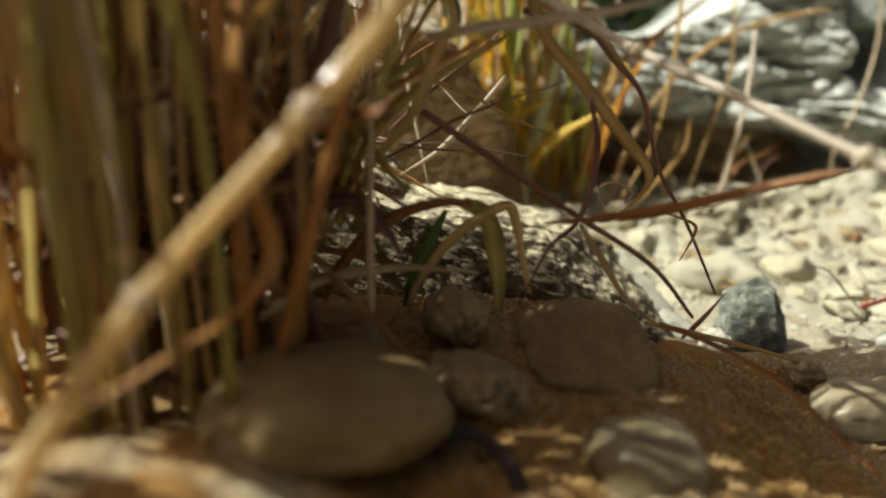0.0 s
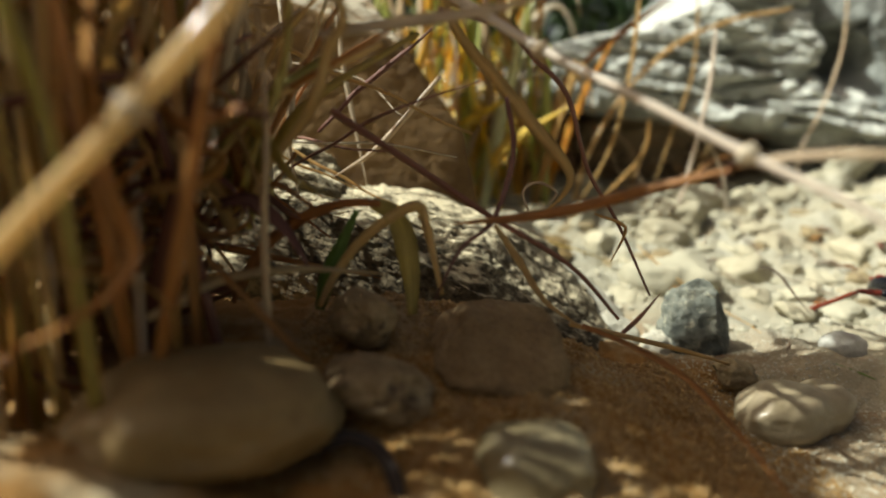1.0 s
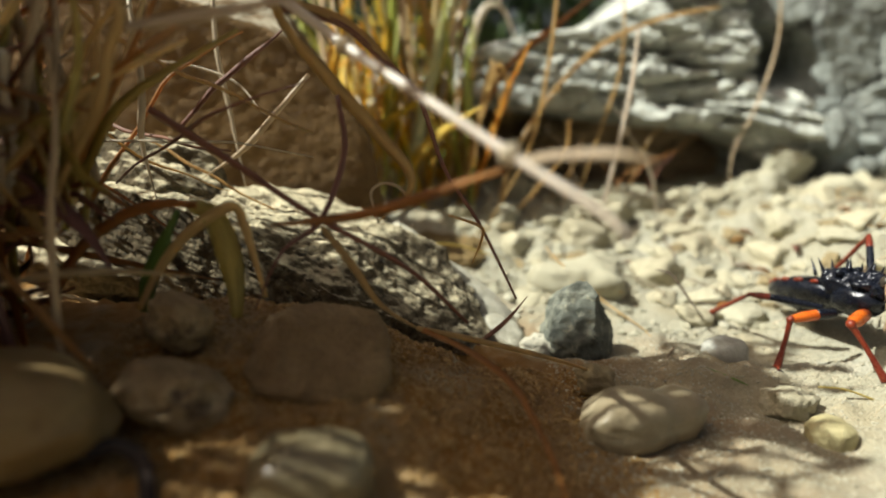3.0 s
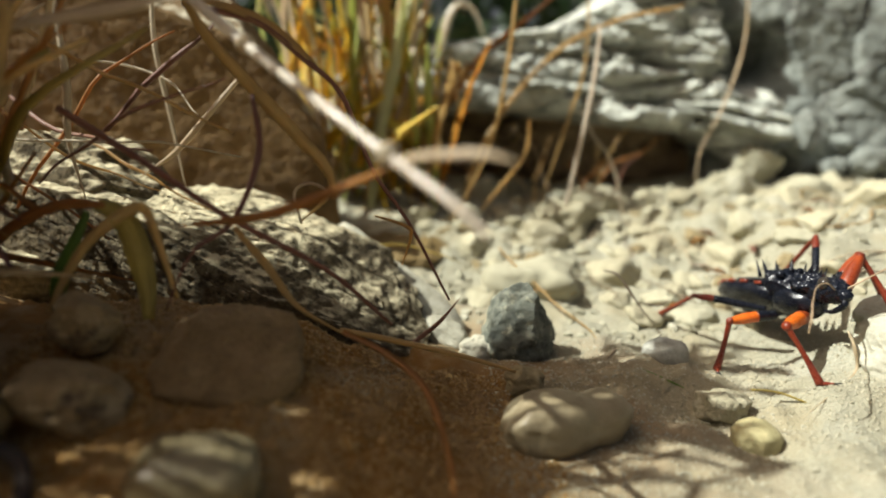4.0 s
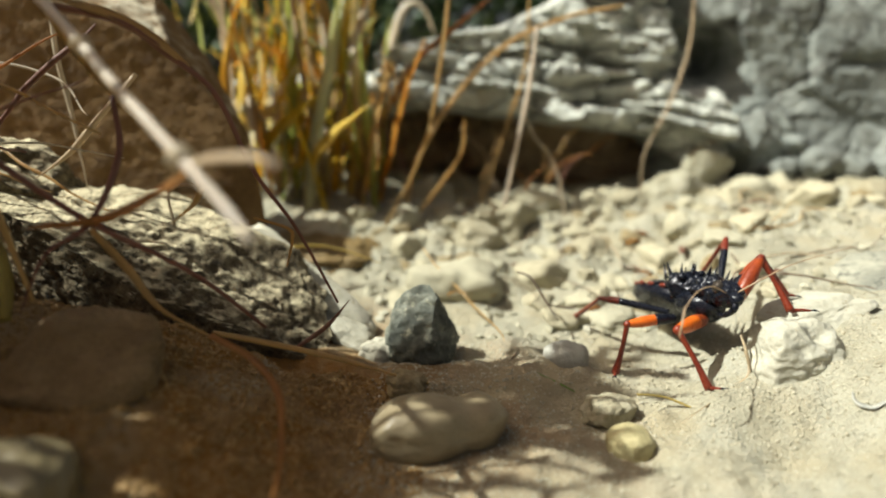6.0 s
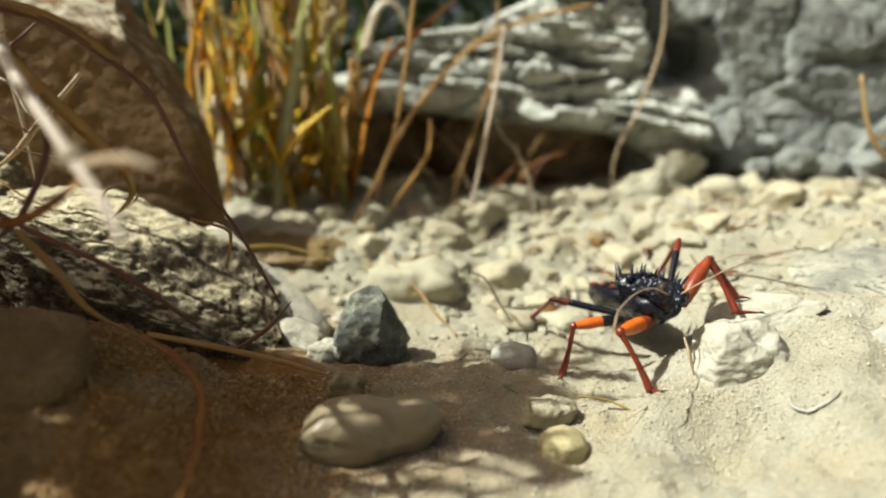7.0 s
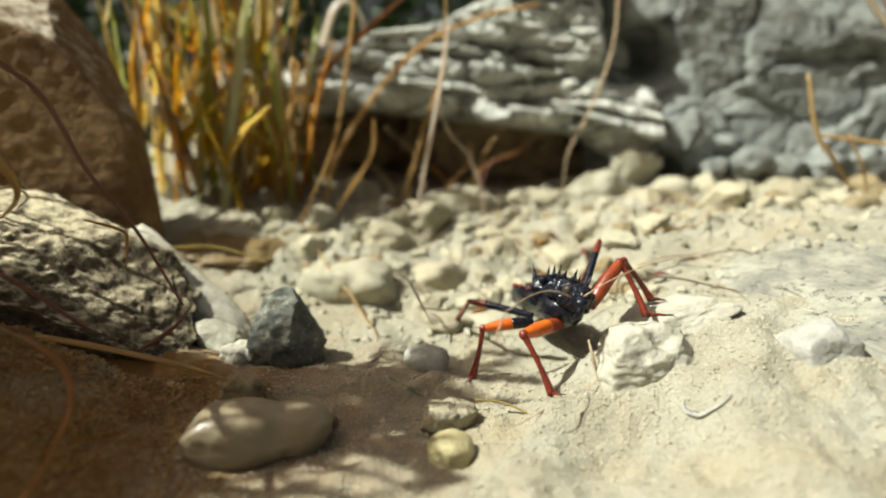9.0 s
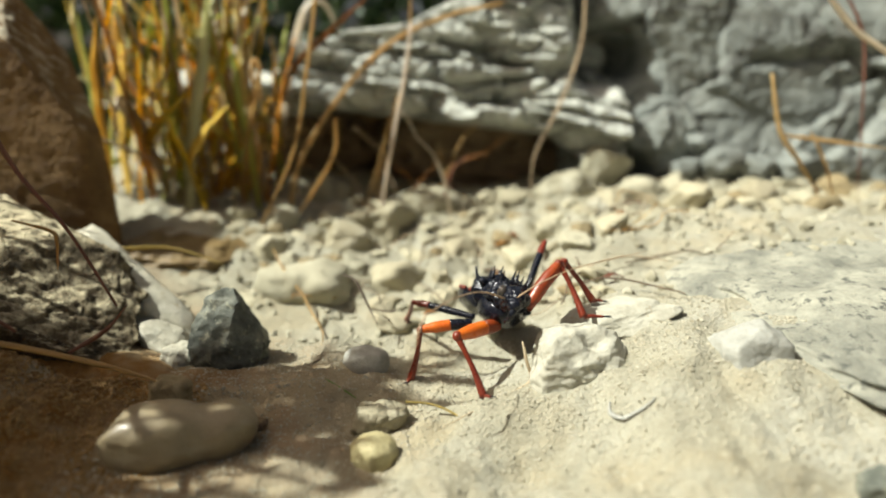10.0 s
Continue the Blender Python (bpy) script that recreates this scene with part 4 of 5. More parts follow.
while n_shade < 610:
    # unseen leaves added high over the sand to cast its shade
    z = rc.uniform(120, 185)
    if n_shade < 430:
        y = rc.uniform(47, 93)
        x = rc.uniform(-38, -8) - 0.75 * (z - 100) + (5 if y < 74 else 0)
        if gnoise(np.array([[x + 0.75 * (z - 15), 1.2 * y, 3.0]]) / 9)[0] > (0.14 if y < 63 else 0.30):
            continue
    elif n_shade < 445:
        x, y = rc.uniform(-22, 18) - 0.75 * (z - 18), rc.uniform(94, 107) - 0.1 * (z - 18)
    else:
        # more unseen leaves, aimed to shade chosen stretches of ground
        x, y = rc.uniform(58, 90) - 0.75 * (z - 3), rc.uniform(92, 109) - 0.1 * (z - 3)
        if n_shade >= 475:
            x, y = rc.uniform(46, 76) - 0.75 * (z - 3), rc.uniform(78, 92) - 0.1 * (z - 3)
        if n_shade >= 592:
            z = rc.uniform(64, 80)
            x, y = rc.uniform(-48, -12) - 0.75 * (z - 20), rc.uniform(36, 60) - 0.1 * (z - 20)
        elif n_shade >= 568:
            x, y = rc.uniform(40, 82) - 0.75 * (z - 3), rc.uniform(52, 80) - 0.1 * (z - 3)
        elif n_shade >= 532:
            x, y = rc.uniform(62, 94) - 0.75 * (z - 2), rc.uniform(80, 112) - 0.1 * (z - 2)
        elif n_shade >= 520:
            x, y = rc.uniform(-30, 6) - 0.75 * (z - 20), rc.uniform(48, 68) - 0.1 * (z - 20)
        elif n_shade >= 493:
            x, y = rc.uniform(80, 103) - 0.75 * (z - 2), rc.uniform(100, 122) - 0.1 * (z - 2)
    a = rc.uniform(0, 2 * math.pi)
    L = rc.uniform(10, 22) if n_shade < 430 else rc.uniform(5, 12)
    d = np.array([math.cos(a), 0.4 * math.sin(a), rc.normal(scale=0.3)])
    c = np.array([x, y, z])
    leaf = strip_data([c - d * L, c + rc.normal(scale=2, size=3), c + d * L], rc.uniform(2.0, 4.5), fold=0.25, count=6, twist=rc.uniform(-100, 100), turn=rc.uniform(0, 180), seed=700 + int(n_shade))
    if over_stalk(leaf[0]):
        n_shade += 0.25
        continue
    n_shade = int(n_shade) + 1
    tangle.append(leaf)
for i in range(12):
    # unseen tall stalks added beneath the shade leaves
    x, y = rc.uniform(-75, -50), rc.uniform(70, 92)
    g = gz(x, y)
    tangle.append(strip_data([(x, y, g), (x - 4, y, 60), (x - 14 + rc.normal(scale=6), y + rc.normal(scale=3), 120), (x - 30 + rc.normal(scale=10), y, 190)], 1.2, round_=True, count=14, seed=1200 + i))
def in_gap(p):
    """Whether added shade leaves (points in mm) would close one of the gaps left for sun patches on the sand."""
    if p[:, 2].min() < 90:
        return False
    q = p - TOSUN * (p[:, 2] - 9)[:, None]
    return any(((((q[:, 0] - x) / rx) ** 2 + ((q[:, 1] - y) / ry) ** 2) < 1).any() for x, y, rx, ry in ((43, 63, 6, 2), (62, 70, 6, 3), (34, 73.4, 3, 0.9), (56, 82.5, 3, 1.3), (21, 62.5, 4, 1.3)))


tangle = [piece for piece in tangle if not over_stalk(piece[0]) and not in_gap(piece[0]) and not (piece[0][:, 1].mean() < 66 and piece[0][:, 2].mean() < 62 and np.ptp(piece[0][:, 0]) > 0.8 * np.ptp(piece[0][:, 2]))]
ro = np.random.RandomState(77)
for x0, x1, y0, y1, z, n in ((4, 24, 73, 79, 13, 16), (-26, 0, 53, 63, 20, 18), (59, 80, 84, 91, 5, 12)):
    # unseen bunches added to shade the mound, a cobble and a pebble
    for i in range(n):
        c = np.array([ro.uniform(x0, x1), ro.uniform(y0, y1), z]) + TOSUN * ro.uniform(105, 150)
        d = np.array([1, ro.normal(scale=0.3), ro.normal(scale=0.3)])
        piece = strip_data([c - d * 8, c + ro.normal(scale=1.5, size=3), c + d * 8], ro.uniform(3, 5), fold=0.25, count=6, twist=ro.uniform(-100, 100), seed=1800 + i + n)
        if not in_gap(piece[0]) and not over_stalk(piece[0]):
            tangle.append(piece)
ro = np.random.RandomState(78)
for k, (mat, words) in enumerate(((STRAW, "tangled leaf bits, many unseen and added for shade"), (BROWN, "dark brown leaf bits low in the clump"), (RUST, "rusty leaf bits in the clump"))):
    # the low bits are darker
    me = strip_mesh("grass_tangle", *[piece for n, piece in enumerate(tangle) if (1 + n % 2 if piece[0][:, 2].mean() < 58 and piece[0][:, 1].mean() > 67 and n % 7 else 0) == k])
    me.transform(CL.inverted())
    tagged(part("grass_tangle", me, mat, clump, words), kind="stuff")


# crowded shoots on the clump's raised foot, and dead leaves hanging round it
for i in range(84):
    side = ro.uniform()
    x, y = -42 + 31 * side, ro.uniform(80, 93)
    z0 = ro.uniform(38, 46)
    lean = ro.normal(scale=0.38) + 0.30 * (side - 0.45)
    h = ro.uniform(9, 42) if i % 3 else ro.uniform(7, 16)
    sway = ro.normal(scale=2.0)
    data = strip_data([(x - 1.5 - 4 * lean, y, z0 - 6), (x, y, z0), (x + lean * h * 0.4 + sway, y + ro.normal(scale=1), z0 + h * 0.5), (x + lean * h * 1.3, y + ro.normal(scale=3), z0 + h)], ro.uniform(0.8, 1.6), round_=i % 4 != 1, count=12, taper=(1.0, 0.45 if i % 3 else 0.8), nodes=2, seed=1900 + i)
    if over_stalk(data[0]):
        continue
    me = strip_mesh("grass_shoot", data)
    me.transform(CL.inverted())
    part("grass_shoot", me, (GOLD, OLIVE, STRAW, PALE, RUST, GOLD, PALE)[i % 7], clump)
for i in range(30):
    side = ro.uniform()
    x, y, z0 = -40 + 27 * side, ro.uniform(74, 86), ro.uniform(35, 45)
    a = ro.normal(scale=0.9) + (0.2 if side > 0.5 else 2.9)
    r = ro.uniform(6, 15)
    d = np.array([math.cos(a), -0.3 + 0.3 * math.sin(a), 0]) * r
    data = strip_data([(x, y, z0), np.array((x, y, z0 + ro.uniform(0, 4))) + d * 0.5, np.array((x, y, z0 - ro.uniform(-2, 4))) + d, np.array((x, y, z0 - ro.uniform(0, 9))) + d * 1.35], ro.uniform(0.8, 2.0), fold=0.35, count=14, twist=ro.uniform(-70, 70), taper=(0.8, 0.25), seed=2100 + i)
    me = strip_mesh("dead_leaf", data)
    me.transform(CL.inverted())
    part("dead_leaf", me, (RUST, STRAW, GOLD, BROWN, OLIVE)[i % 5], clump)
for i in range(20):
    # upright stalks at the near side
    y = ro.uniform(53, 68)
    x = ro.uniform(-0.70 * y, -0.38 * y)
    g = gz(x, y)
    data = strip_data([(x, y, g), (x + ro.normal(scale=1), y, g + 30), (x + ro.normal(scale=3), y + ro.normal(scale=2), g + 62), (x + ro.normal(scale=7), y + ro.normal(scale=4), g + 95)], ro.uniform(0.7, 1.3), round_=i % 3 != 0, count=16, taper=(1, 0.6), nodes=3, seed=2200 + i)
    if over_stalk(data[0]):
        continue
    me = strip_mesh("grass_stalk", data)
    me.transform(CL.inverted())
    part("grass_stalk", me, (OLIVE, GOLD, PALE, GOLD, OLIVE, STRAW)[i % 6], clump)


# an unseen second clump on the near left, added to hold back sky light
near_clump = empty_thing("dry_grass_clump", -75, -5, gz(-75, -5), "unseen clump of dry grass stalks added to block sky light", "grass clump")
for i in range(150):
    me, sort = STEMS[i % 14]
    x, y = rc.uniform(-115, -42), rc.uniform(-90, 0)
    part("grass_" + sort, me, None, near_clump, "", pose((x + 75) * MM, (y + 5) * MM, gz(x, y) * MM - near_clump.location.z, rc.normal(scale=7), rc.normal(scale=7), rc.uniform(0, 360)))
bits = []
for i in range(120):
    c = np.array([rc.uniform(-40, 38), rc.uniform(-80, 5), rc.uniform(20, 105)])
    d = rc.normal(size=3)
    d /= np.linalg.norm(d)
    L = rc.uniform(10, 22)
    bits.append(strip_data([c - d * L, c + rc.normal(scale=2, size=3), c + d * L], rc.uniform(1.5, 3.5), fold=0.25, count=6, twist=rc.uniform(-100, 100), seed=1500 + i))
tagged(part("grass_tangle", strip_mesh("grass_tangle", *bits), STRAW, near_clump, "tangled leaf bits, many unseen and added for shade"), kind="stuff")


# ---- single blades ----
def blade(name, pts, width, mat, label, category="grass", seed=1, **opts):
    base = np.array(pts[0], float)
    data = strip_data(np.array(pts, float) - base, width, seed=seed, **opts)
    return thing(name, strip_mesh(name, data), mat, Matrix.Translation(Vector(base * MM)), label, category)


blade("thick_stalk", [(7.8, 94.4, 67.4), (14.8, 90.3, 63.1), (24.6, 82.6, 56.2), (33, 74.1, 50.9), (44.7, 63.2, 43.6), (50.6, 57.2, 40.2), (53.6, 54.2, 37.8)], 1.35, WHITISH, "thick whitish dry stalk bent at a joint", round_=True, taper=(1, 0.35), nodes=3, count=30)
blade("dry_leaf", [(44.0, 64.2, 43.0), (47.8, 61.2, 44.0), (51.0, 59.0, 44.4), (53.6, 57.3, 44.5), (56.0, 56.0, 44.0)], 1.1, PALE, "pale leaf springing from the thick stalk", seed=2)
blade("dry_leaf", [(14, 83, 33), (23, 82, 34), (30, 78, 36), (39, 71, 40), (45, 64.5, 43)], 1.5, RUST, "reddish dry leaf slanting across the rock", seed=3, taper=(0.2, 0.3))
blade("curled_leaf", [(12, 94, 66), (15, 95, 59), (21, 94, 52), (27, 95, 45), (32, 95, 39), (31.5, 96, 35), (27, 96, 31)], 1.9, STRAW, "orange-brown leaf with a curled tip", seed=4, taper=(0.6, 0.1), turn=20)
blade("dark_stalk", [(12, 96, 62.6), (21.7, 98, 60.3), (27.3, 101, 55.7), (33, 103, 50), (37.3, 105, 38), (43.3, 106, 28.5), (50, 106, 15)], 0.95, BROWN, "thin dark arching stalk ending by the rough rock", round_=True, taper=(0.9, 0.4), count=36)
blade("dry_leaf", [(13, 95.5, 63.5), (21.5, 98, 60.9), (27.5, 101, 56.3), (32, 102.6, 51)], 1.4, STRAW, "tan dry leaf sheath along the arching stalk", seed=5)
blade("brown_stalk", [(-3, 88, 48.2), (7, 88, 41.6), (19, 87, 33.6), (32, 90, 25), (41, 94, 15)], 1.0, BROWN, "straight reddish-brown stalk crossing the rock", round_=True, taper=(1, 0.5), count=28)
blade("dry_leaf", [(20, 87, 32), (24, 88, 26), (28, 88, 20), (35, 90, 14.5)], 1.1, STRAW, "tan leaf hanging to the sand", seed=6)
blade("dark_stalk", [(22, 93, 50), (23, 91, 42), (20, 87, 33), (15, 84, 29), (11, 83, 21)], 0.9, BROWN, "dark brown crooked dry stalk", round_=True, seed=7, count=24)
blade("folded_leaf", [(-17, 82, 22), (-15.1, 83, 25.6), (-11.7, 84, 30.3), (-6.2, 84, 34.1), (-0.6, 84, 35.8), (4.0, 84, 35.7)], 1.8, RUST, "rusty leaf arching up from the clump's foot", seed=8, taper=(0.4, 0.5), count=30)
blade("folded_leaf", [(-5, 83, 21), (-3.3, 84, 24.6), (-0.1, 84, 29.1), (3.7, 84, 32.7), (8.9, 84, 35.5), (10.3, 84, 32.7), (11.2, 84, 28.7), (12.5, 84, 22.5)], 1.6, GOLD, "folded straw leaf bent down to the sand", seed=9, taper=(0.5, 0.4), count=30)
blade("olive_leaf", [(2.6, 84.5, 35.6), (5.4, 85, 34), (6.9, 85, 30.3), (7.8, 85, 24.2), (8.0, 84, 19.5)], 3.2, OLIVE, "broad yellowish-olive leaf folded down to the sand", seed=10, taper=(0.6, 0.5))
blade("green_leaf", [(-5.4, 85, 20), (-4.1, 85, 24.6), (-2, 85.5, 29.5), (0.4, 86, 34.4)], 2.2, GREEN, "short fresh green leaf", seed=11, taper=(0.6, 0.4))
blade("forked_twig", [(43, 102, 8), (48, 105, 11), (52, 106, 15.5)], 0.8, BROWN, "short dark twig by the rough rock", "twig", round_=True, seed=12)
blade("lying_leaf", [(34, 89.5, 15.4), (41, 86, 13.4), (46.5, 80, 11.4), (49, 73, 9.4), (50.5, 65, 7.6), (50.8, 55, 6.2)], 1.05, RUST, "rust-brown leaf trailing down the sand", seed=13, taper=(0.95, 0.3), count=30, face=(0.1, -0.5, 0.85))
blade("straw_stalk", [(33, 93, 14.5), (43, 95, 11.5), (54, 96, 8.3), (64, 96, 5)], 1.0, STRAW, "tan straw lying along the foot of the rock", round_=True, seed=14)
blade("pale_stalk", [(-9, 132, 71), (-8, 129, 59), (-6, 128, 47), (-3, 125, 32)], 1.1, PALE, "upright pale stalk rooted by the rock", round_=True, seed=15)
blade("pale_stalk", [(12, 120, 54), (5, 118, 46), (-1, 118, 40), (-9, 119, 35)], 1.2, PALE, "slanting pale dry stalk", round_=True, seed=16)
blade("pale_stalk", [(-15, 110, 66), (-13, 107, 52), (-14, 107, 43), (-13, 108, 32)], 1.2, PALE, "upright pale stalk rooted by the rock", round_=True, seed=17)
blade("thick_stalk", [(0, 53, 62), (-6, 49, 54), (-12, 46, 47), (-19, 42, 39), (-27, 37, 28), (-29, 35, 23)], 1.8, GOLD, "thick straw stalk leaning out of the clump", round_=True, taper=(0.9, 0.9), nodes=3, count=30)
blade("white_stalk", [(94, 193, 70), (92, 189, 54), (88, 186, 34), (84, 187, 12)], 1.3, WHITISH, "whitish dry stalk standing in gravel", round_=True, seed=18, taper=(0.6, 0.9))
blade("pale_stalk", [(148, 220, 88), (147, 216, 67), (140, 211, 47), (132, 207, 31), (131, 202, 14)], 1.0, PALE, "kinked pale stalk before the rock face", round_=True, seed=19)
blade("tan_stalk", [(69, 187, 82), (66, 182, 58), (61, 181, 35), (48, 182, 10)], 1.2, STRAW, "kinked tan stalk before the rock face", round_=True, seed=20)
blade("tan_stalk", [(73, 183, 44), (72, 184, 34), (64, 188, 22), (56, 191, 11)], 1.3, STRAW, "short bent tan stalk", round_=True, seed=21)
blade("bent_stalk", [(195, 188, 56), (197, 184, 41), (203, 183, 32), (215, 184, 17)], 1.4, STRAW, "bent brown stalk standing on the sand", round_=True, seed=22)
blade("thin_stalk", [(197, 184, 39.5), (209, 180, 38), (224, 175, 36)], 1.1, STRAW, "thin stalk leaning on the bent one", round_=True, seed=23)
blade("thin_stalk", [(206, 184, 40), (211, 183, 30), (216, 184, 17)], 0.8, STRAW, "thin stalk leaning on the bent one", round_=True, seed=24)
blade("pale_stalk", [(203, 184, 78), (212, 182, 67), (224, 177, 54), (232, 174, 18)], 1.6, PALE, "pale stalk before the boulder", round_=True, seed=25)
blade("dark_stalk", [(215, 196, 80), (221, 193, 67), (222, 190, 50), (224, 188, 18)], 0.9, BROWN, "dark stalk before the boulder", round_=True, seed=26)
blade("arching_stalk", [(54, 196, 12), (58, 198, 30), (70, 204, 50), (86, 206, 66), (104, 206, 74), (121, 202, 77)], 1.7, STRAW, "long tan stalk arching before the rock face", round_=True, seed=27, count=30, taper=(1, 0.5))
blade("rust_leaf", [(50, 206, 48), (58, 206, 61), (69, 204, 70), (82, 201, 80)], 2.0, RUST, "rusty leaf leaning out of the tuft", seed=28, taper=(0.8, 0.4))
blade("tan_stalk", [(93, 207, 84), (92, 202, 60), (86, 199, 40), (77, 196, 12)], 0.9, STRAW, "thin tan stalk before the rock face", round_=True, seed=29)
blade("curled_leaf", [(-18, 59, 62), (-18.5, 57, 51), (-17.7, 56, 43), (-15.9, 56, 36), (-17, 52, 32.4), (-21, 45, 30.3), (-28, 40, 27)], 2.3, RUST, "broad rusty leaf curling down from the clump", seed=30, count=34, turn=30)
blade("curled_leaf", [(-20, 68, 40), (-15, 70, 40.5), (-12, 70, 43), (-16, 71, 45)], 1.5, STRAW, "curled dry leaf in the clump", seed=31)
blade("pale_stalk", [(-9, 71, 18), (-9, 73, 35), (-9, 77, 48), (-10, 79, 66)], 1.0, PALE, "upright straw at the edge of the clump", round_=True, seed=32)
blade("dry_leaf", [(-21, 66, 25.5), (-15, 72, 28), (-6, 76, 28.5), (5, 79, 27)], 1.2, STRAW, "straw leaf lying on the shaded sand", seed=33)
blade("dry_leaf", [(-6, 75, 64), (1, 75, 60), (-1, 76, 55), (-4, 77, 48), (-11, 80, 40), (-18, 83, 29)], 1.5, STRAW, "hooked tan dry leaf", seed=34, count=28)
blade("dry_leaf", [(-2, 77, 57), (5, 77, 58), (17, 73, 59), (26, 71, 61)], 1.6, PALE, "pale leaf lying across the stalks", seed=35)



def joints(ob, width, mat, spots, count):
    """Swollen rings round a stalk, where its leaves sprang; count is the stalk's number of rings."""
    co = np.array([v.co[:] for v in ob.data.vertices]) / MM
    line = co.reshape(count, -1, 3).mean(1)
    for f in spots:
        k = int(f * (count - 1))
        d = line[k + 1] - line[k]
        d /= np.linalg.norm(d)
        ring = strip_data([line[k] - d * 0.9, line[k] - d * 0.3, line[k] + d * 0.3, line[k] + d * 0.9], width * 1.32, round_=True, count=7, taper=(0.72, 0.72), seed=5)
        part("joint", strip_mesh("joint", ring), mat, ob, "swollen darker joint")


for ob in [ob for ob in scene.objects if ob.name.startswith("thick_stalk")]:
    joints(ob, 1.9, PALE, (0.36, 0.66), 30)

# twigs and rootlets on the sand
for k, (pts, w, mat) in enumerate((
        ([(83.4, 133.1, 12.5), (86.2, 130.9, 11.9), (89.6, 128, 7.9), (92.4, 125.5, 4.5)], 0.5, TWIG), ([(89.6, 127.9, 7.4), (94.4, 126.9, 6.9), (96.1, 127.2, 7.7)], 0.35, TWIG),
        ([(62.6, 153.2, 13.6), (67.6, 146.9, 8.2), (73.7, 140.4, 4), (79.9, 130, 1.8), (81.2, 121.6, 0.5)], 0.55, STRAW), ([(83.5, 107.6, 1.6), (87.9, 105.2, 0.8), (91, 103, 0)], 0.5, GREEN),
        ([(79.4, 111.3, 0.5), (83.1, 115.9, 2.2)], 0.7, TWIG), ([(100.5, 97.8, 2.2), (105.1, 97.9, 1.6), (108.7, 96.7, 0.9), (111.9, 95.2, 0.4)], 0.4, OLIVE),
        ([(67.6, 151.5, 6.1), (78, 152, 6.4), (87.1, 152, 5.4)], 0.6, TWIG), ([(15.8, 152.6, 17.8), (28.6, 142.3, 16.1), (39.2, 147.5, 14.9), (52.7, 147, 10.9)], 0.8, OLIVE))):
    blade("thin_twig", pts, w, mat, "thin curly rootlet lying on the sand", "twig", seed=60 + k, round_=True, count=18, wobble=0.8, taper=(0.8, 0.3))

# a near-black strip in place of the cobble's contact shadow
blade("dark_root", [(-8, 59.4, 11.4), (-0.2, 60.2, 13.2), (2.8, 60.6, 13.6), (6, 59.4, 12.4), (8, 55.6, 10.6), (8.8, 52.6, 8.4)], 1.9, SHADOW, "dark curved strip standing in for the shadow beside a cobble", "root", seed=77, round_=True, count=24, taper=(0.5, 0.6))
blade("curled_tendril", [(27, 97.0, 30.5), (25.6, 99, 35), (28, 99.5, 36.5), (31, 99, 35), (29.5, 98, 33)], 0.5, PALE, "curled pale tendril over the rock", seed=78, round_=True, count=20, taper=(0.8, 0.3))
blade("curled_tendril", [(38, 101, 31), (43, 102.4, 29), (43.6, 102.6, 27), (42, 104, 22)], 0.6, STRAW, "curled thin leaf hanging by the rock", seed=79, round_=True, count=20, taper=(0.6, 0.4))
# loose thin stalks over the rough rock and before the hollow
rq = np.random.RandomState(77)
for k in range(16):
    x, y, z = rq.uniform(-34, 4), rq.uniform(88, 122), rq.uniform(34, 58)
    a = rq.uniform(-0.9, 0.9)
    L = rq.uniform(12, 26)
    d = np.array([math.cos(a), 0.2 * rq.normal(), math.sin(a) * rq.choice([-1, 1])])
    d /= np.linalg.norm(d)
    low = np.array([x, y, z]) - d * L
    low[2] = max(low[2], gz(x, y) + 8)
    blade("thin_stalk", [low, np.array([x, y, z]) + rq.normal(scale=2.0, size=3), np.array([x, y, z]) + d * L + rq.normal(scale=3, size=3)], rq.uniform(0.45, 0.95), [BROWN, STRAW, RUST, PALE][k % 4],
          "thin dry stalk tangled over the rough rock", seed=300 + k, round_=True, count=16, wobble=1.2, taper=(0.8, 0.4))
for k in range(12):
    x, y = rq.uniform(50, 112), rq.uniform(196, 222)
    g = gz(x, y)
    h, s = rq.uniform(14, 42), rq.normal(scale=14)
    blade("thin_stalk", [(x, y, g - 1), (x + s * 0.3, y + 2, g + h * 0.5), (x + s, y + rq.normal(scale=4), g + h)], rq.uniform(0.45, 0.9), [RUST, PALE, BROWN, STRAW][k % 4],
          "thin dry stalk before the shaded hollow", seed=340 + k, round_=True, count=14, wobble=2.0, taper=(0.9, 0.4))
stone("dark_stone", (160.5, 74.5, 4.2), (3.4, 3.0, 2.6), 74, DARKROCK, "small dark stone at the edge of the sand", level=4, cuts=8, depth=0.3, lump=0.12)
shell_arc = [(134.6 + 3.4 * math.cos(a), 91.3 + 2.4 * math.sin(a), gz(134.6 + 3.4 * math.cos(a), 91.3 + 2.4 * math.sin(a)) + 0.35) for a in np.linspace(2.7, 5.7, 9)]
blade("broken_shell", shell_arc, 0.7, PALEGREY, "thin grey broken shell rim in the sand", "shell", seed=75, count=22, fold=0.3, thick=0.3, face=(0, -0.3, 1), taper=(0.3, 0.3))
blade("dark_chip", [(139.2, 76.6, 4.2), (140.8, 77.4, 4.8), (142.4, 78.0, 5.2)], 0.8, BROWN, "small dark bark chip on the sand", "chip", seed=76, count=8)

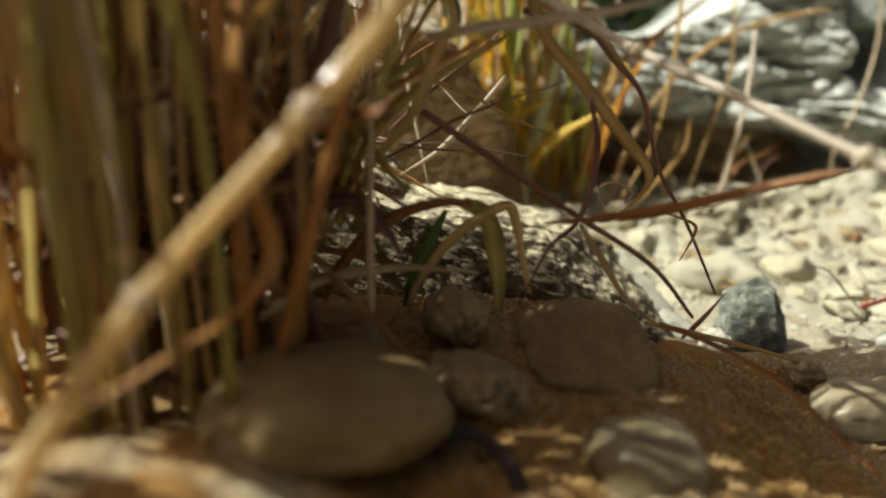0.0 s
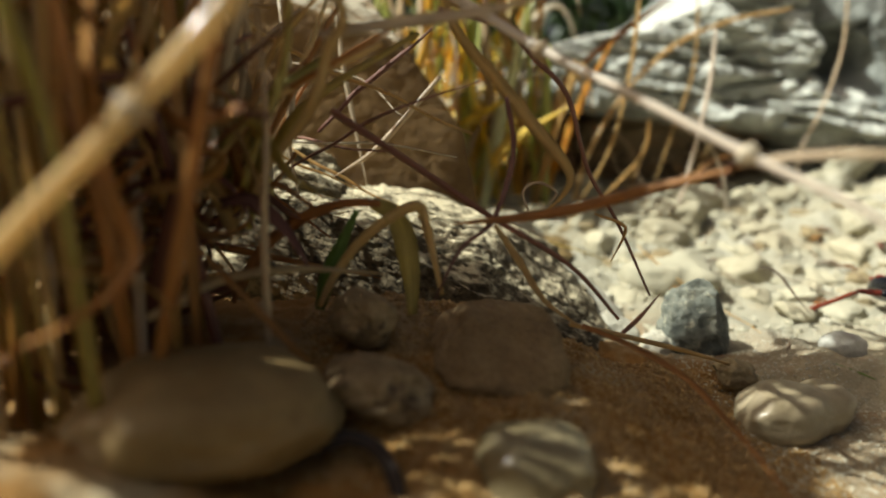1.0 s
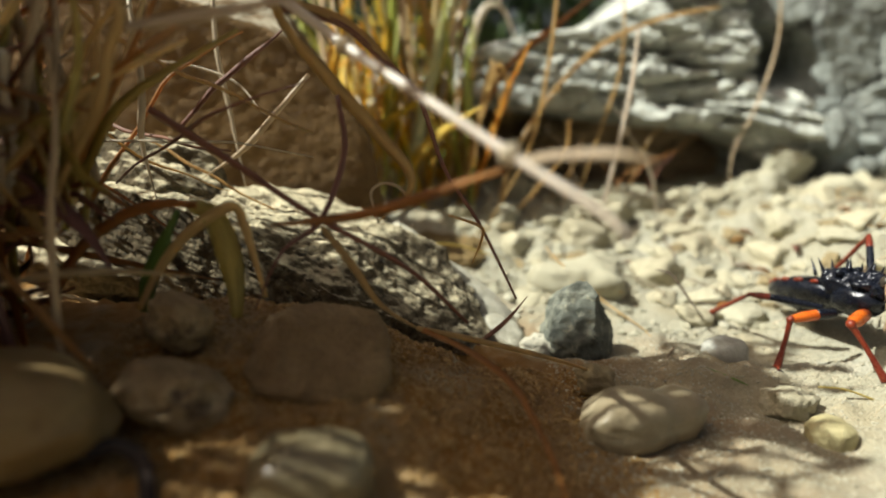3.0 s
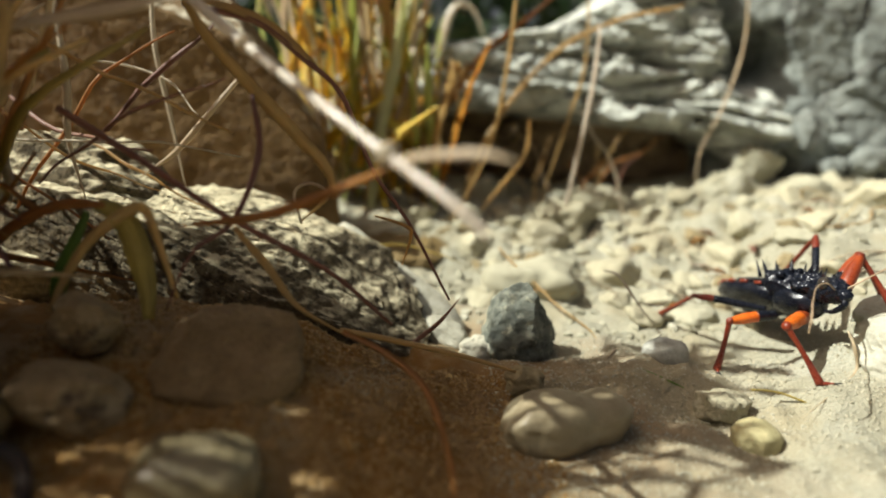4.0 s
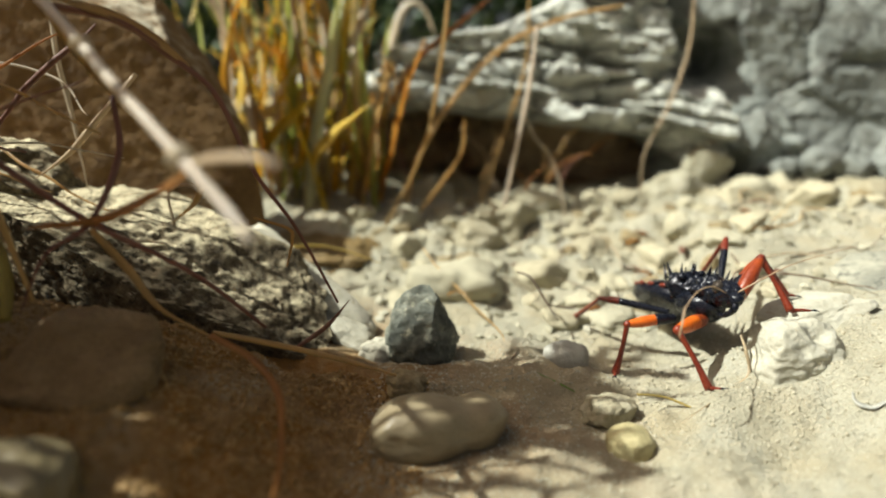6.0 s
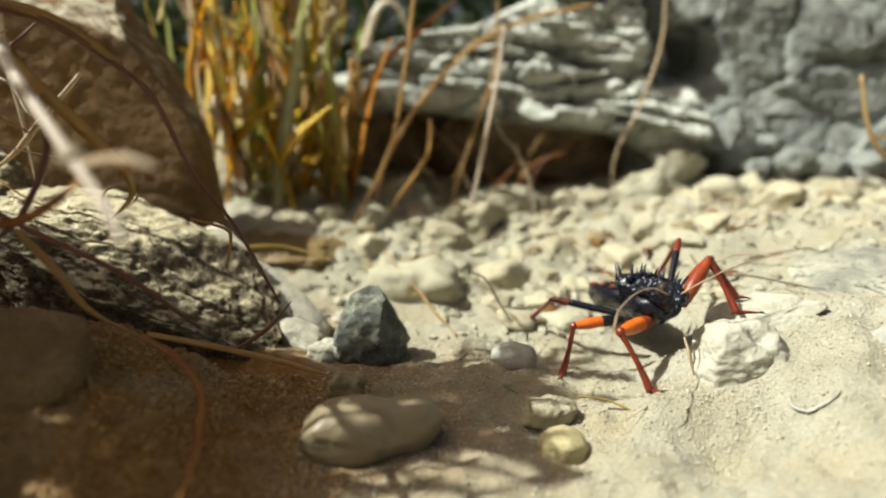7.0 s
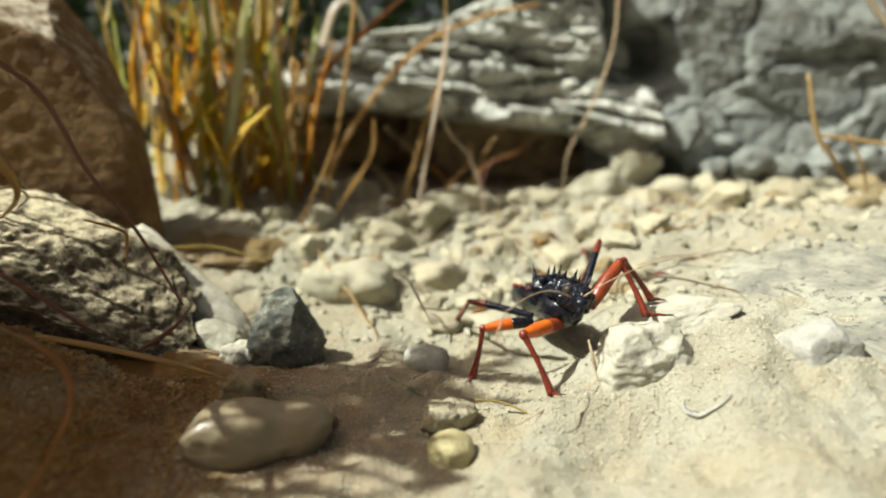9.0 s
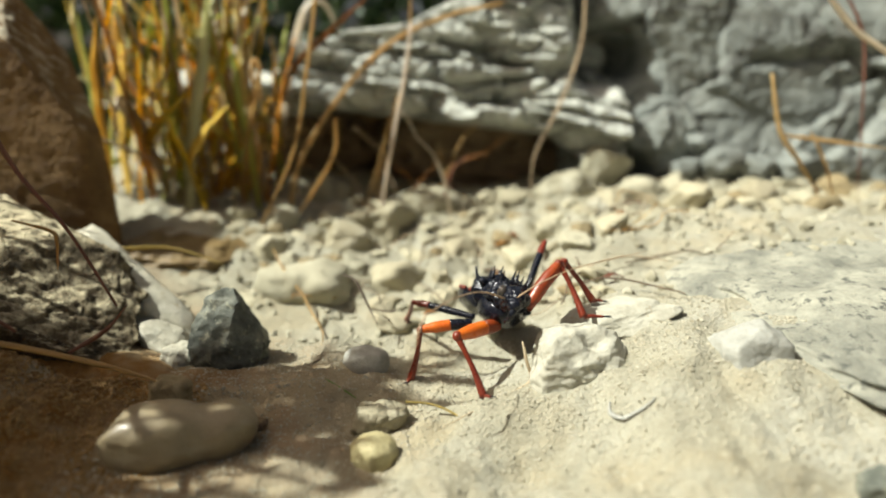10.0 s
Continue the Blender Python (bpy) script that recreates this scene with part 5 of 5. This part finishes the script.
# rootlets and leaf bits lying among the gravel
rr = np.random.RandomState(91)
for k in range(18):
    x, y = rr.uniform(68, 165), rr.uniform(126, 196)
    a, L = rr.uniform(0, 6.28), rr.uniform(6, 15)
    pts = []
    for f in (-1, -0.4, 0.2, 0.7, 1):
        px, py = x + L * f * math.cos(a) + rr.normal(scale=1.2), y + L * f * math.sin(a) + rr.normal(scale=1.2)
        pts.append((px, py, gz(px, py) + rr.uniform(0.6, 3.6)))
    blade("thin_twig", pts, rr.uniform(0.28, 0.6), [TWIG, PALE, TWIG, STRAW][k % 4], "thin curly rootlet lying on the gravel", "twig", seed=400 + k, round_=True, count=20, wobble=0.9, taper=(0.7, 0.3))
for k in range(10):
    x, y = rr.uniform(84, 172), rr.uniform(132, 182)
    a, L = rr.uniform(0, 6.28), rr.uniform(1.6, 3.6)
    g = gz(x, y) + 0.9
    blade("leaf_bit", [(x - L * math.cos(a), y - L * math.sin(a), g), (x, y, g + 0.8), (x + L * math.cos(a), y + L * math.sin(a), g + 0.2)], rr.uniform(1.2, 2.2), [BROWN, RUST][k % 2],
          "small brown curled leaf bit on the gravel", "leaf", seed=430 + k, count=10, face=(0, 0, 1), taper=(0.3, 0.2))

# ---- grass: the tuft at the back ----
tuft = empty_thing("grass_tuft", 22, 203, gz(22, 203), "yellow-green tuft of grass blades with dry tips", "grass tuft")
rt = np.random.RandomState(21)
TUFTS = []
for i in range(18):
    lean = rt.normal(scale=7, size=2)
    h = 24 + 84 * rt.uniform() ** 1.4
    pts = [(0, 0, -3), (lean[0] * 0.2, lean[1] * 0.2, h * 0.3), (lean[0] * 0.7, lean[1] * 0.7, h * 0.7), (lean[0] * 1.4, lean[1] * 1.4, h)]
    if i % 3 == 1:
        # a dry tip that hangs over
        a = rt.uniform(0, 6.28)
        pts += [(lean[0] * 1.4 + 7 * math.cos(a), lean[1] * 1.4 + 7 * math.sin(a), h + 1), (lean[0] * 1.4 + 12 * math.cos(a), lean[1] * 1.4 + 12 * math.sin(a), h - 10)]
    TUFTS.append(strip_mesh("grass_blade", strip_data(pts, rt.uniform(2.2, 4.2), fold=0.16, count=20, taper=(0.7, 0.2), twist=rt.uniform(-45, 45), wobble=1.0, seed=80 + i, face=(-0.7, -0.55, 0.45))))
    TUFTS[-1].materials.append([TUFT, PALE, TUFT, TUFT, STRAW, TUFT][i % 6])
for i in range(105):
    x, y = rt.normal(22, 13), rt.uniform(190, 232)
    if i >= 92:
        x, y = rt.uniform(2, 46), rt.uniform(222, 240)
    elif i % 11 == 3:
        x = rt.uniform(-14, 4)
    x, y = min(x, 46), max(y, 190 + 0.25 * max(0, 20 - x))
    part("grass_blade", TUFTS[i % 18], None, tuft, "", pose((x - 22) * MM, (y - 203) * MM, gz(x, y) * MM - tuft.location.z, rt.normal(scale=9), rt.normal(scale=9) + 0.15 * (x - 20), rt.normal(scale=25)))
bits = []
for i in range(130):
    # short broken leaves, stubs and hanging tips between the blades
    z = 78 * rt.uniform() ** 1.1
    c = np.array([rt.normal(1, 11 + 0.10 * z), rt.uniform(-9, 30), z + 2])
    if i % 6 == 0:
        c[0] = rt.uniform(-30, 0)
    if c[0] > 24:
        continue
    a, up = rt.normal(scale=0.55), 1.0
    L = rt.uniform(4, 14)
    d = np.array([math.sin(a), rt.normal(scale=0.25), math.cos(a)])
    bits.append(strip_data([c - d * L, c + rt.normal(scale=1.5, size=3), c + d * L + rt.normal(scale=1.5, size=3)], rt.uniform(1.6, 3.8), fold=0.25, count=7, twist=rt.uniform(-70, 70), taper=(0.5, 0.3), seed=2500 + i, face=(-0.75, -0.4, 0.5)))
tagged(part("broken_leaves", strip_mesh("broken_leaves", *bits), TUFT, tuft, "short broken yellow and whitish leaf bits"), kind="stuff")

# ---- shrub behind the outcrop ----
shrub = empty_thing("shrub", 60, 400, gz(60, 400), "dark green leafy shrub in shade behind the rocks", "shrub")
leaves = []
rl = np.random.RandomState(31)
for i in range(3600):
    c = np.array([rl.uniform(-300, 190), rl.uniform(-25, 45), 0.0])
    c[2] = rl.uniform(0, 118 + 14 * math.sin(c[0] / 19))
    d = rl.normal(size=3)
    d /= np.linalg.norm(d)
    L = rl.uniform(5, 12)
    leaves.append(strip_data([c - d * L, c + rl.normal(scale=1.5, size=3), c + d * L], rl.uniform(4, 8), fold=0.15, count=6, taper=(0.15, 0.1), turn=rl.uniform(0, 180), seed=i))
tagged(part("foliage", strip_mesh("foliage", *leaves), SHRUB, shrub), kind="stuff")
for k in range(13):
    x = -290 + 36 * k
    part("stem", strip_mesh("stem", strip_data([(x, 10, -2), (x + 4, 12, 60), (x - 6, 8, 105)], 3.0, round_=True, count=10, seed=k)), BROWN, shrub)


# ---- the insect ----
bug = empty_thing("assassin_bug", 115, 112, 4, "black spiny assassin bug with orange and red legs walking on sand", "insect")
B0 = np.array((115.0, 112.0, 4.0))


def tube(points, radii, sides=10, count=18):
    """A jointless limb: a round tube through the points, with radii spread along it. In mm."""
    line = spline(np.array(points, float), count)
    rad = np.interp(np.linspace(0, 1, count), np.linspace(0, 1, len(radii)), radii)
    tang = np.gradient(line, axis=0)
    tang /= np.linalg.norm(tang, axis=1)[:, None] + 1e-9
    up = np.array((0.3, 0.2, 0.93))
    verts, faces = [], []
    for c, t, r in zip(line, tang, rad):
        up = up - t * (up @ t)
        up /= np.linalg.norm(up) + 1e-9
        s = np.cross(t, up)
        for k in range(sides):
            b = 2 * math.pi * k / sides
            verts.append(c + (up * math.cos(b) + s * math.sin(b)) * r)
    for i in range(count - 1):
        for k in range(sides):
            a, b = i * sides + k, i * sides + (k + 1) % sides
            faces.append([a, b, b + sides, a + sides])
    faces += [list(range(sides))[::-1], [(count - 1) * sides + k for k in range(sides)]]
    return np.array(verts), faces


def limb(name, points, radii, mat, parent, label="", **opts):
    v, f = tube(np.array(points, float) - B0, radii, **opts)
    return part(name, mesh_of(name, v * MM, f), mat, parent, label)


BODY = pose(1.6 * MM, 4.0 * MM, 9.0 * MM, -22, -16, -83)


def body_part(name, center, half, mat, parent=None, label="", seed=1, shape=None, level=4, lump=0.05, m=None):
    """A piece of the trunk: +x is forward, +y its left, +z its back; mm."""
    v, f = ico(level)
    p = v * (1 + lump * fbm(v * 2.2 + seed * 7.7, 3))[:, None] * np.array(half)
    if shape:
        p = shape(p, v)
    me = mesh_of(name, (p + np.array(center)) * MM, f)
    ob = part(name, me, mat, parent or bug, label)
    ob.matrix_basis = BODY if parent is None else Matrix()
    return ob


def boat(p, v):
    """Flat above with raised rims, keeled below, pointed behind."""
    q = p.copy()
    taper = np.clip(1 - 0.45 * np.clip(-v[:, 0], 0, 1) ** 2, 0, 1)
    q[:, 1] *= taper
    q[:, 2] = np.where(q[:, 2] > 0, q[:, 2] * 0.55 + 0.7 * np.abs(v[:, 1]) ** 3, q[:, 2])
    return q


def shield(p, v):
    """A pronotum: narrow in front, broad with angled shoulders behind."""
    q = p.copy()
    q[:, 1] *= 1.0 - 0.45 * np.clip(v[:, 0] + 0.15, 0, 1)
    q[:, 2] *= 1.0 - 0.25 * np.clip(v[:, 0], 0, 1)
    waist = np.exp(-((v[:, 0] - 0.25) / 0.14) ** 2)
    q[:, 1:] *= (1 - 0.16 * waist)[:, None]
    return q


abdomen = body_part("abdomen", (-11, 0, -0.9), (13.0, 7.0, 3.4), CHITIN, seed=2, shape=boat, level=5)
for s in (-1, 1):
    for k in range(5):
        x = -18.5 + 3.6 * k
        w = 6.75 * math.sqrt(max(0.05, 1 - ((x + 11) / 12.5) ** 2)) * (1 - 0.45 * max(0, -(x + 11) / 12.5) ** 2)
        body_part("rim_mark", (x, s * w, 0.25), (1.35, 0.55, 0.5), RED, abdomen, "red mark on the rim", seed=k, level=2)
body_part("wings", (-11.5, 0, 1.0), (10.5, 4.6, 1.1), CHITIN, seed=5, level=4, label="dark folded wings")
for s in (-1, 1):
    body_part("wing_edge", (-9.0, s * 3.4, 1.5), (6.0, 1.5, 0.55), MEMBRANE, seed=15 + s, level=3, label="greyish shiny wing edge", lump=0.12)
body_part("front_lobe", (4.2, 0, 1.0), (3.7, 4.0, 3.0), CHITIN, seed=13, level=5, lump=0.2)
pronotum = body_part("pronotum", (-0.8, 0, 0.9), (5.0, 6.4, 3.7), CHITIN, seed=3, shape=shield, level=5, lump=0.13)
body_part("chest", (1.0, 0, -1.6), (5.8, 4.2, 3.0), CHITIN, seed=4)
body_part("scutellum", (-5.2, 0, 2.1), (2.6, 2.4, 1.3), CHITIN, seed=6, level=3)
head = body_part("head", (8.4, 0, 0.9), (3.7, 2.3, 2.4), CHITIN, seed=7, level=5, lump=0.14)
body_part("snout", (11.4, 0, 0.1), (1.9, 1.3, 1.3), CHITIN, head, seed=17, level=4, lump=0.12)
for s in (-1, 1):
    body_part("eye", (8.9, s * 2.1, 1.5), (1.15, 0.95, 1.25), BEAD, head, "glossy dark eye", seed=8, level=3, lump=0)
    body_part("ocellus", (6.9, s * 0.8, 3.0), (0.4, 0.35, 0.35), BEAD, head, seed=9, level=2, lump=0)
    for x, y, z, r in ((2.6, 2.9, 2.8, 0.75), (5.2, 2.3, 3.0, 0.6), (6.3, 2.9, 1.6, 0.5), (0.2, 4.6, 2.4, 0.9), (-2.2, 5.2, 1.9, 0.8), (3.6, 0.9, 3.7, 0.55), (0.8, 1.4, 4.2, 0.7), (-2.9, 3.2, 3.1, 0.75)):
        body_part("tubercle", (x, s * y, z), (r, r, r * 0.9), CHITIN, pronotum, seed=20 + x, level=2, lump=0.1)


def spike(name, base, tip, radius, parent, mat=CHITIN):
    base = np.array(base) * (1, 1.15, 1)
    tip = base + (np.array(tip) - base) * (1.2 + 0.25 * math.sin(3.1 * base[0] + 1.7 * base[1]))
    v, f = tube([base, (np.array(base) + np.array(tip)) / 2, tip], [radius, radius * 0.6, 0.06], sides=6, count=5)
    ob = part(name, mesh_of(name, v * MM, f), mat, parent)
    return ob


for base, tip in (((4.2, 1.8, 3.0), (4.9, 2.3, 5.0)), ((4.2, -1.8, 3.0), (4.9, -2.3, 5.0)), ((1.0, 2.8, 3.2), (0.8, 3.6, 5.8)), ((1.0, -2.8, 3.2), (0.8, -3.6, 5.8)),
                  ((-1.8, 1.4, 3.9), (-2.4, 1.6, 6.6)), ((-1.8, -1.4, 3.9), (-2.4, -1.6, 6.6)), ((-3.0, 4.2, 2.0), (-3.6, 6.0, 4.0)), ((-3.0, -4.2, 2.0), (-3.6, -6.0, 4.0)),
                  ((-3.4, 2.6, 3.0), (-4.3, 3.2, 5.4)), ((-3.4, -2.6, 3.0), (-4.3, -3.2, 5.4)), ((2.6, 0.0, 3.6), (2.8, 0.0, 5.4))):
    spike("spine", base, tip, 0.5, pronotum)
for base, tip in (((-5.4, 1.0, 2.7), (-6.2, 1.3, 5.2)), ((-5.4, -1.0, 2.7), (-6.2, -1.3, 5.2)), ((-6.8, 0.0, 2.6), (-8.4, 0.0, 4.6)), ((-5.4, 4.2, 1.9), (-6.6, 5.6, 4.6)), ((-5.4, -4.2, 1.9), (-6.6, -5.6, 4.6)), ((6.2, 1.2, 2.9), (6.8, 1.6, 4.4)), ((6.2, -1.2, 2.9), (6.8, -1.6, 4.4))):
    spike("spine", base, tip, 0.4, bug).matrix_basis = BODY
v, f = tube([(11.8, 0, 0.1), (12.4, 0, -1.6), (10.2, 0, -2.9), (8.0, 0, -2.8)], [0.7, 0.6, 0.45, 0.2], count=12)
part("beak", mesh_of("beak", v * MM, f), CHITIN, head)


def leg(base, knee, foot, toes, thick, femur, shin=RED, band=None):
    """One leg in world mm: thigh (with a dark band where asked), shin and foot."""
    base, knee, foot, toes = (np.array(p, float) for p in (base, knee, foot, toes))
    mid = base * 0.5 + knee * 0.5 + np.array((0, 0, 0.25))
    if band is None:
        th = limb("thigh", [base, mid, knee], [thick * 0.75, thick * 1.05, thick, thick * 0.6], femur, bug)
    else:
        frac, mat = band
        cut = base + (knee - base) * frac + np.array((0, 0, 0.2))
        th = limb("thigh", [base, (base + cut) / 2, cut], [thick * 0.8, thick, thick], mat, bug, "thigh with a darker inner end")
        limb("thigh_end", [cut, (cut + knee) / 2, knee], [thick, thick, thick * 0.6], femur, th, "bright outer half")
    limb("knee", [knee + (base - knee) * 0.06, knee, knee + (foot - knee) * 0.06], [thick * 0.62, thick * 0.68, thick * 0.5], RED, th, count=8)
    sh = limb("shin", [knee, knee * 0.5 + foot * 0.5 + np.array((0.25, 0.2, 0)), foot], [thick * 0.5, 0.48, 0.44, 0.50, 0.62, 0.78], shin, bug)
    limb("foot", [foot, foot * 0.6 + toes * 0.4 + np.array((0, 0, 0.15)), toes], [0.42, 0.34, 0.2], shin, sh, count=8)
    for s in (-1, 1):
        side = np.cross(toes - foot, (0, 0, 1.0))
        side = side / (np.linalg.norm(side) + 1e-9)
        limb("claw", [toes, toes + (toes - foot) * 0.3 + side * s * 0.35, toes + (toes - foot) * 0.45 + side * s * 0.6 - np.array((0, 0, 0.2))], [0.14, 0.1, 0.03], CHITIN, sh, sides=5, count=5)


def on_sand(x, y, lift=0.3):
    return (x, y, gz(x, y) + lift)


leg((115.6, 110.8, 10.4), (108.5, 104.1, 11.0), on_sand(113.0, 99.6), on_sand(113.9, 97.6, 0.2), 1.30, ORANGE, band=(0.34, EMBER))
leg((111.0, 112.6, 10.0), (101.9, 110.9, 9.4), on_sand(100.1, 110.0), on_sand(99.5, 108.2, 0.2), 1.05, ORANGE, band=(0.42, CHITIN))
leg((111.6, 117.0, 9.6), (99.6, 122.3, 10.6), on_sand(96.4, 136.0), on_sand(95.6, 138, 0.2), 0.72, RED, band=(0.72, CHITIN))
leg((121.5, 119.0, 14.5), (125.7, 127.7, 21.7), on_sand(123.5, 141.0), on_sand(123.5, 143, 0.2), 0.72, RED, band=(0.70, CHITIN))
leg((120.6, 109.8, 14.0), (126.7, 115.0, 20.8), (130.6, 110.0, 12.4), (134.0, 109.8, 12.6), 1.25, EMBER)
leg((121.4, 113.5, 14.4), (128.0, 117.4, 20.4), (133.6, 117.4, 12.9), (135.6, 117.6, 12.8), 1.15, EMBER, band=(0.4, CHITIN))
limb("feeler", [(116.4, 105.0, 17.4), (112.5, 101.5, 19.6), (108.5, 97.5, 20.0), (104.2, 91.0, 19.6)], [0.16, 0.12, 0.10], FEELER, bug, "long jointed feeler", sides=6, count=20)
limb("feeler_tip", [(104.2, 91.0, 19.6), (103.4, 89.4, 18.0), (102.9, 88.8, 15.6)], [0.13, 0.17, 0.10], FEELER, bug, "pale feeler tip", sides=6, count=10)
limb("feeler", [(118.2, 105.0, 17.4), (122.2, 103.8, 20.6), (128.7, 106.2, 22.6), (141, 111, 24.2)], [0.16, 0.11, 0.05], FEELER, bug, "long jointed feeler", sides=6, count=24)
blade("straw_stalk", [(119.5, 104.5, 10.0), (120.0, 103.0, 7.6), (120.6, 102.4, 3.6), (115.0, 97.6, 3.0), (105, 90.5, 1.0)], 0.55, PALE, "thin pale straw lying under the insect", round_=True, seed=50, count=24)
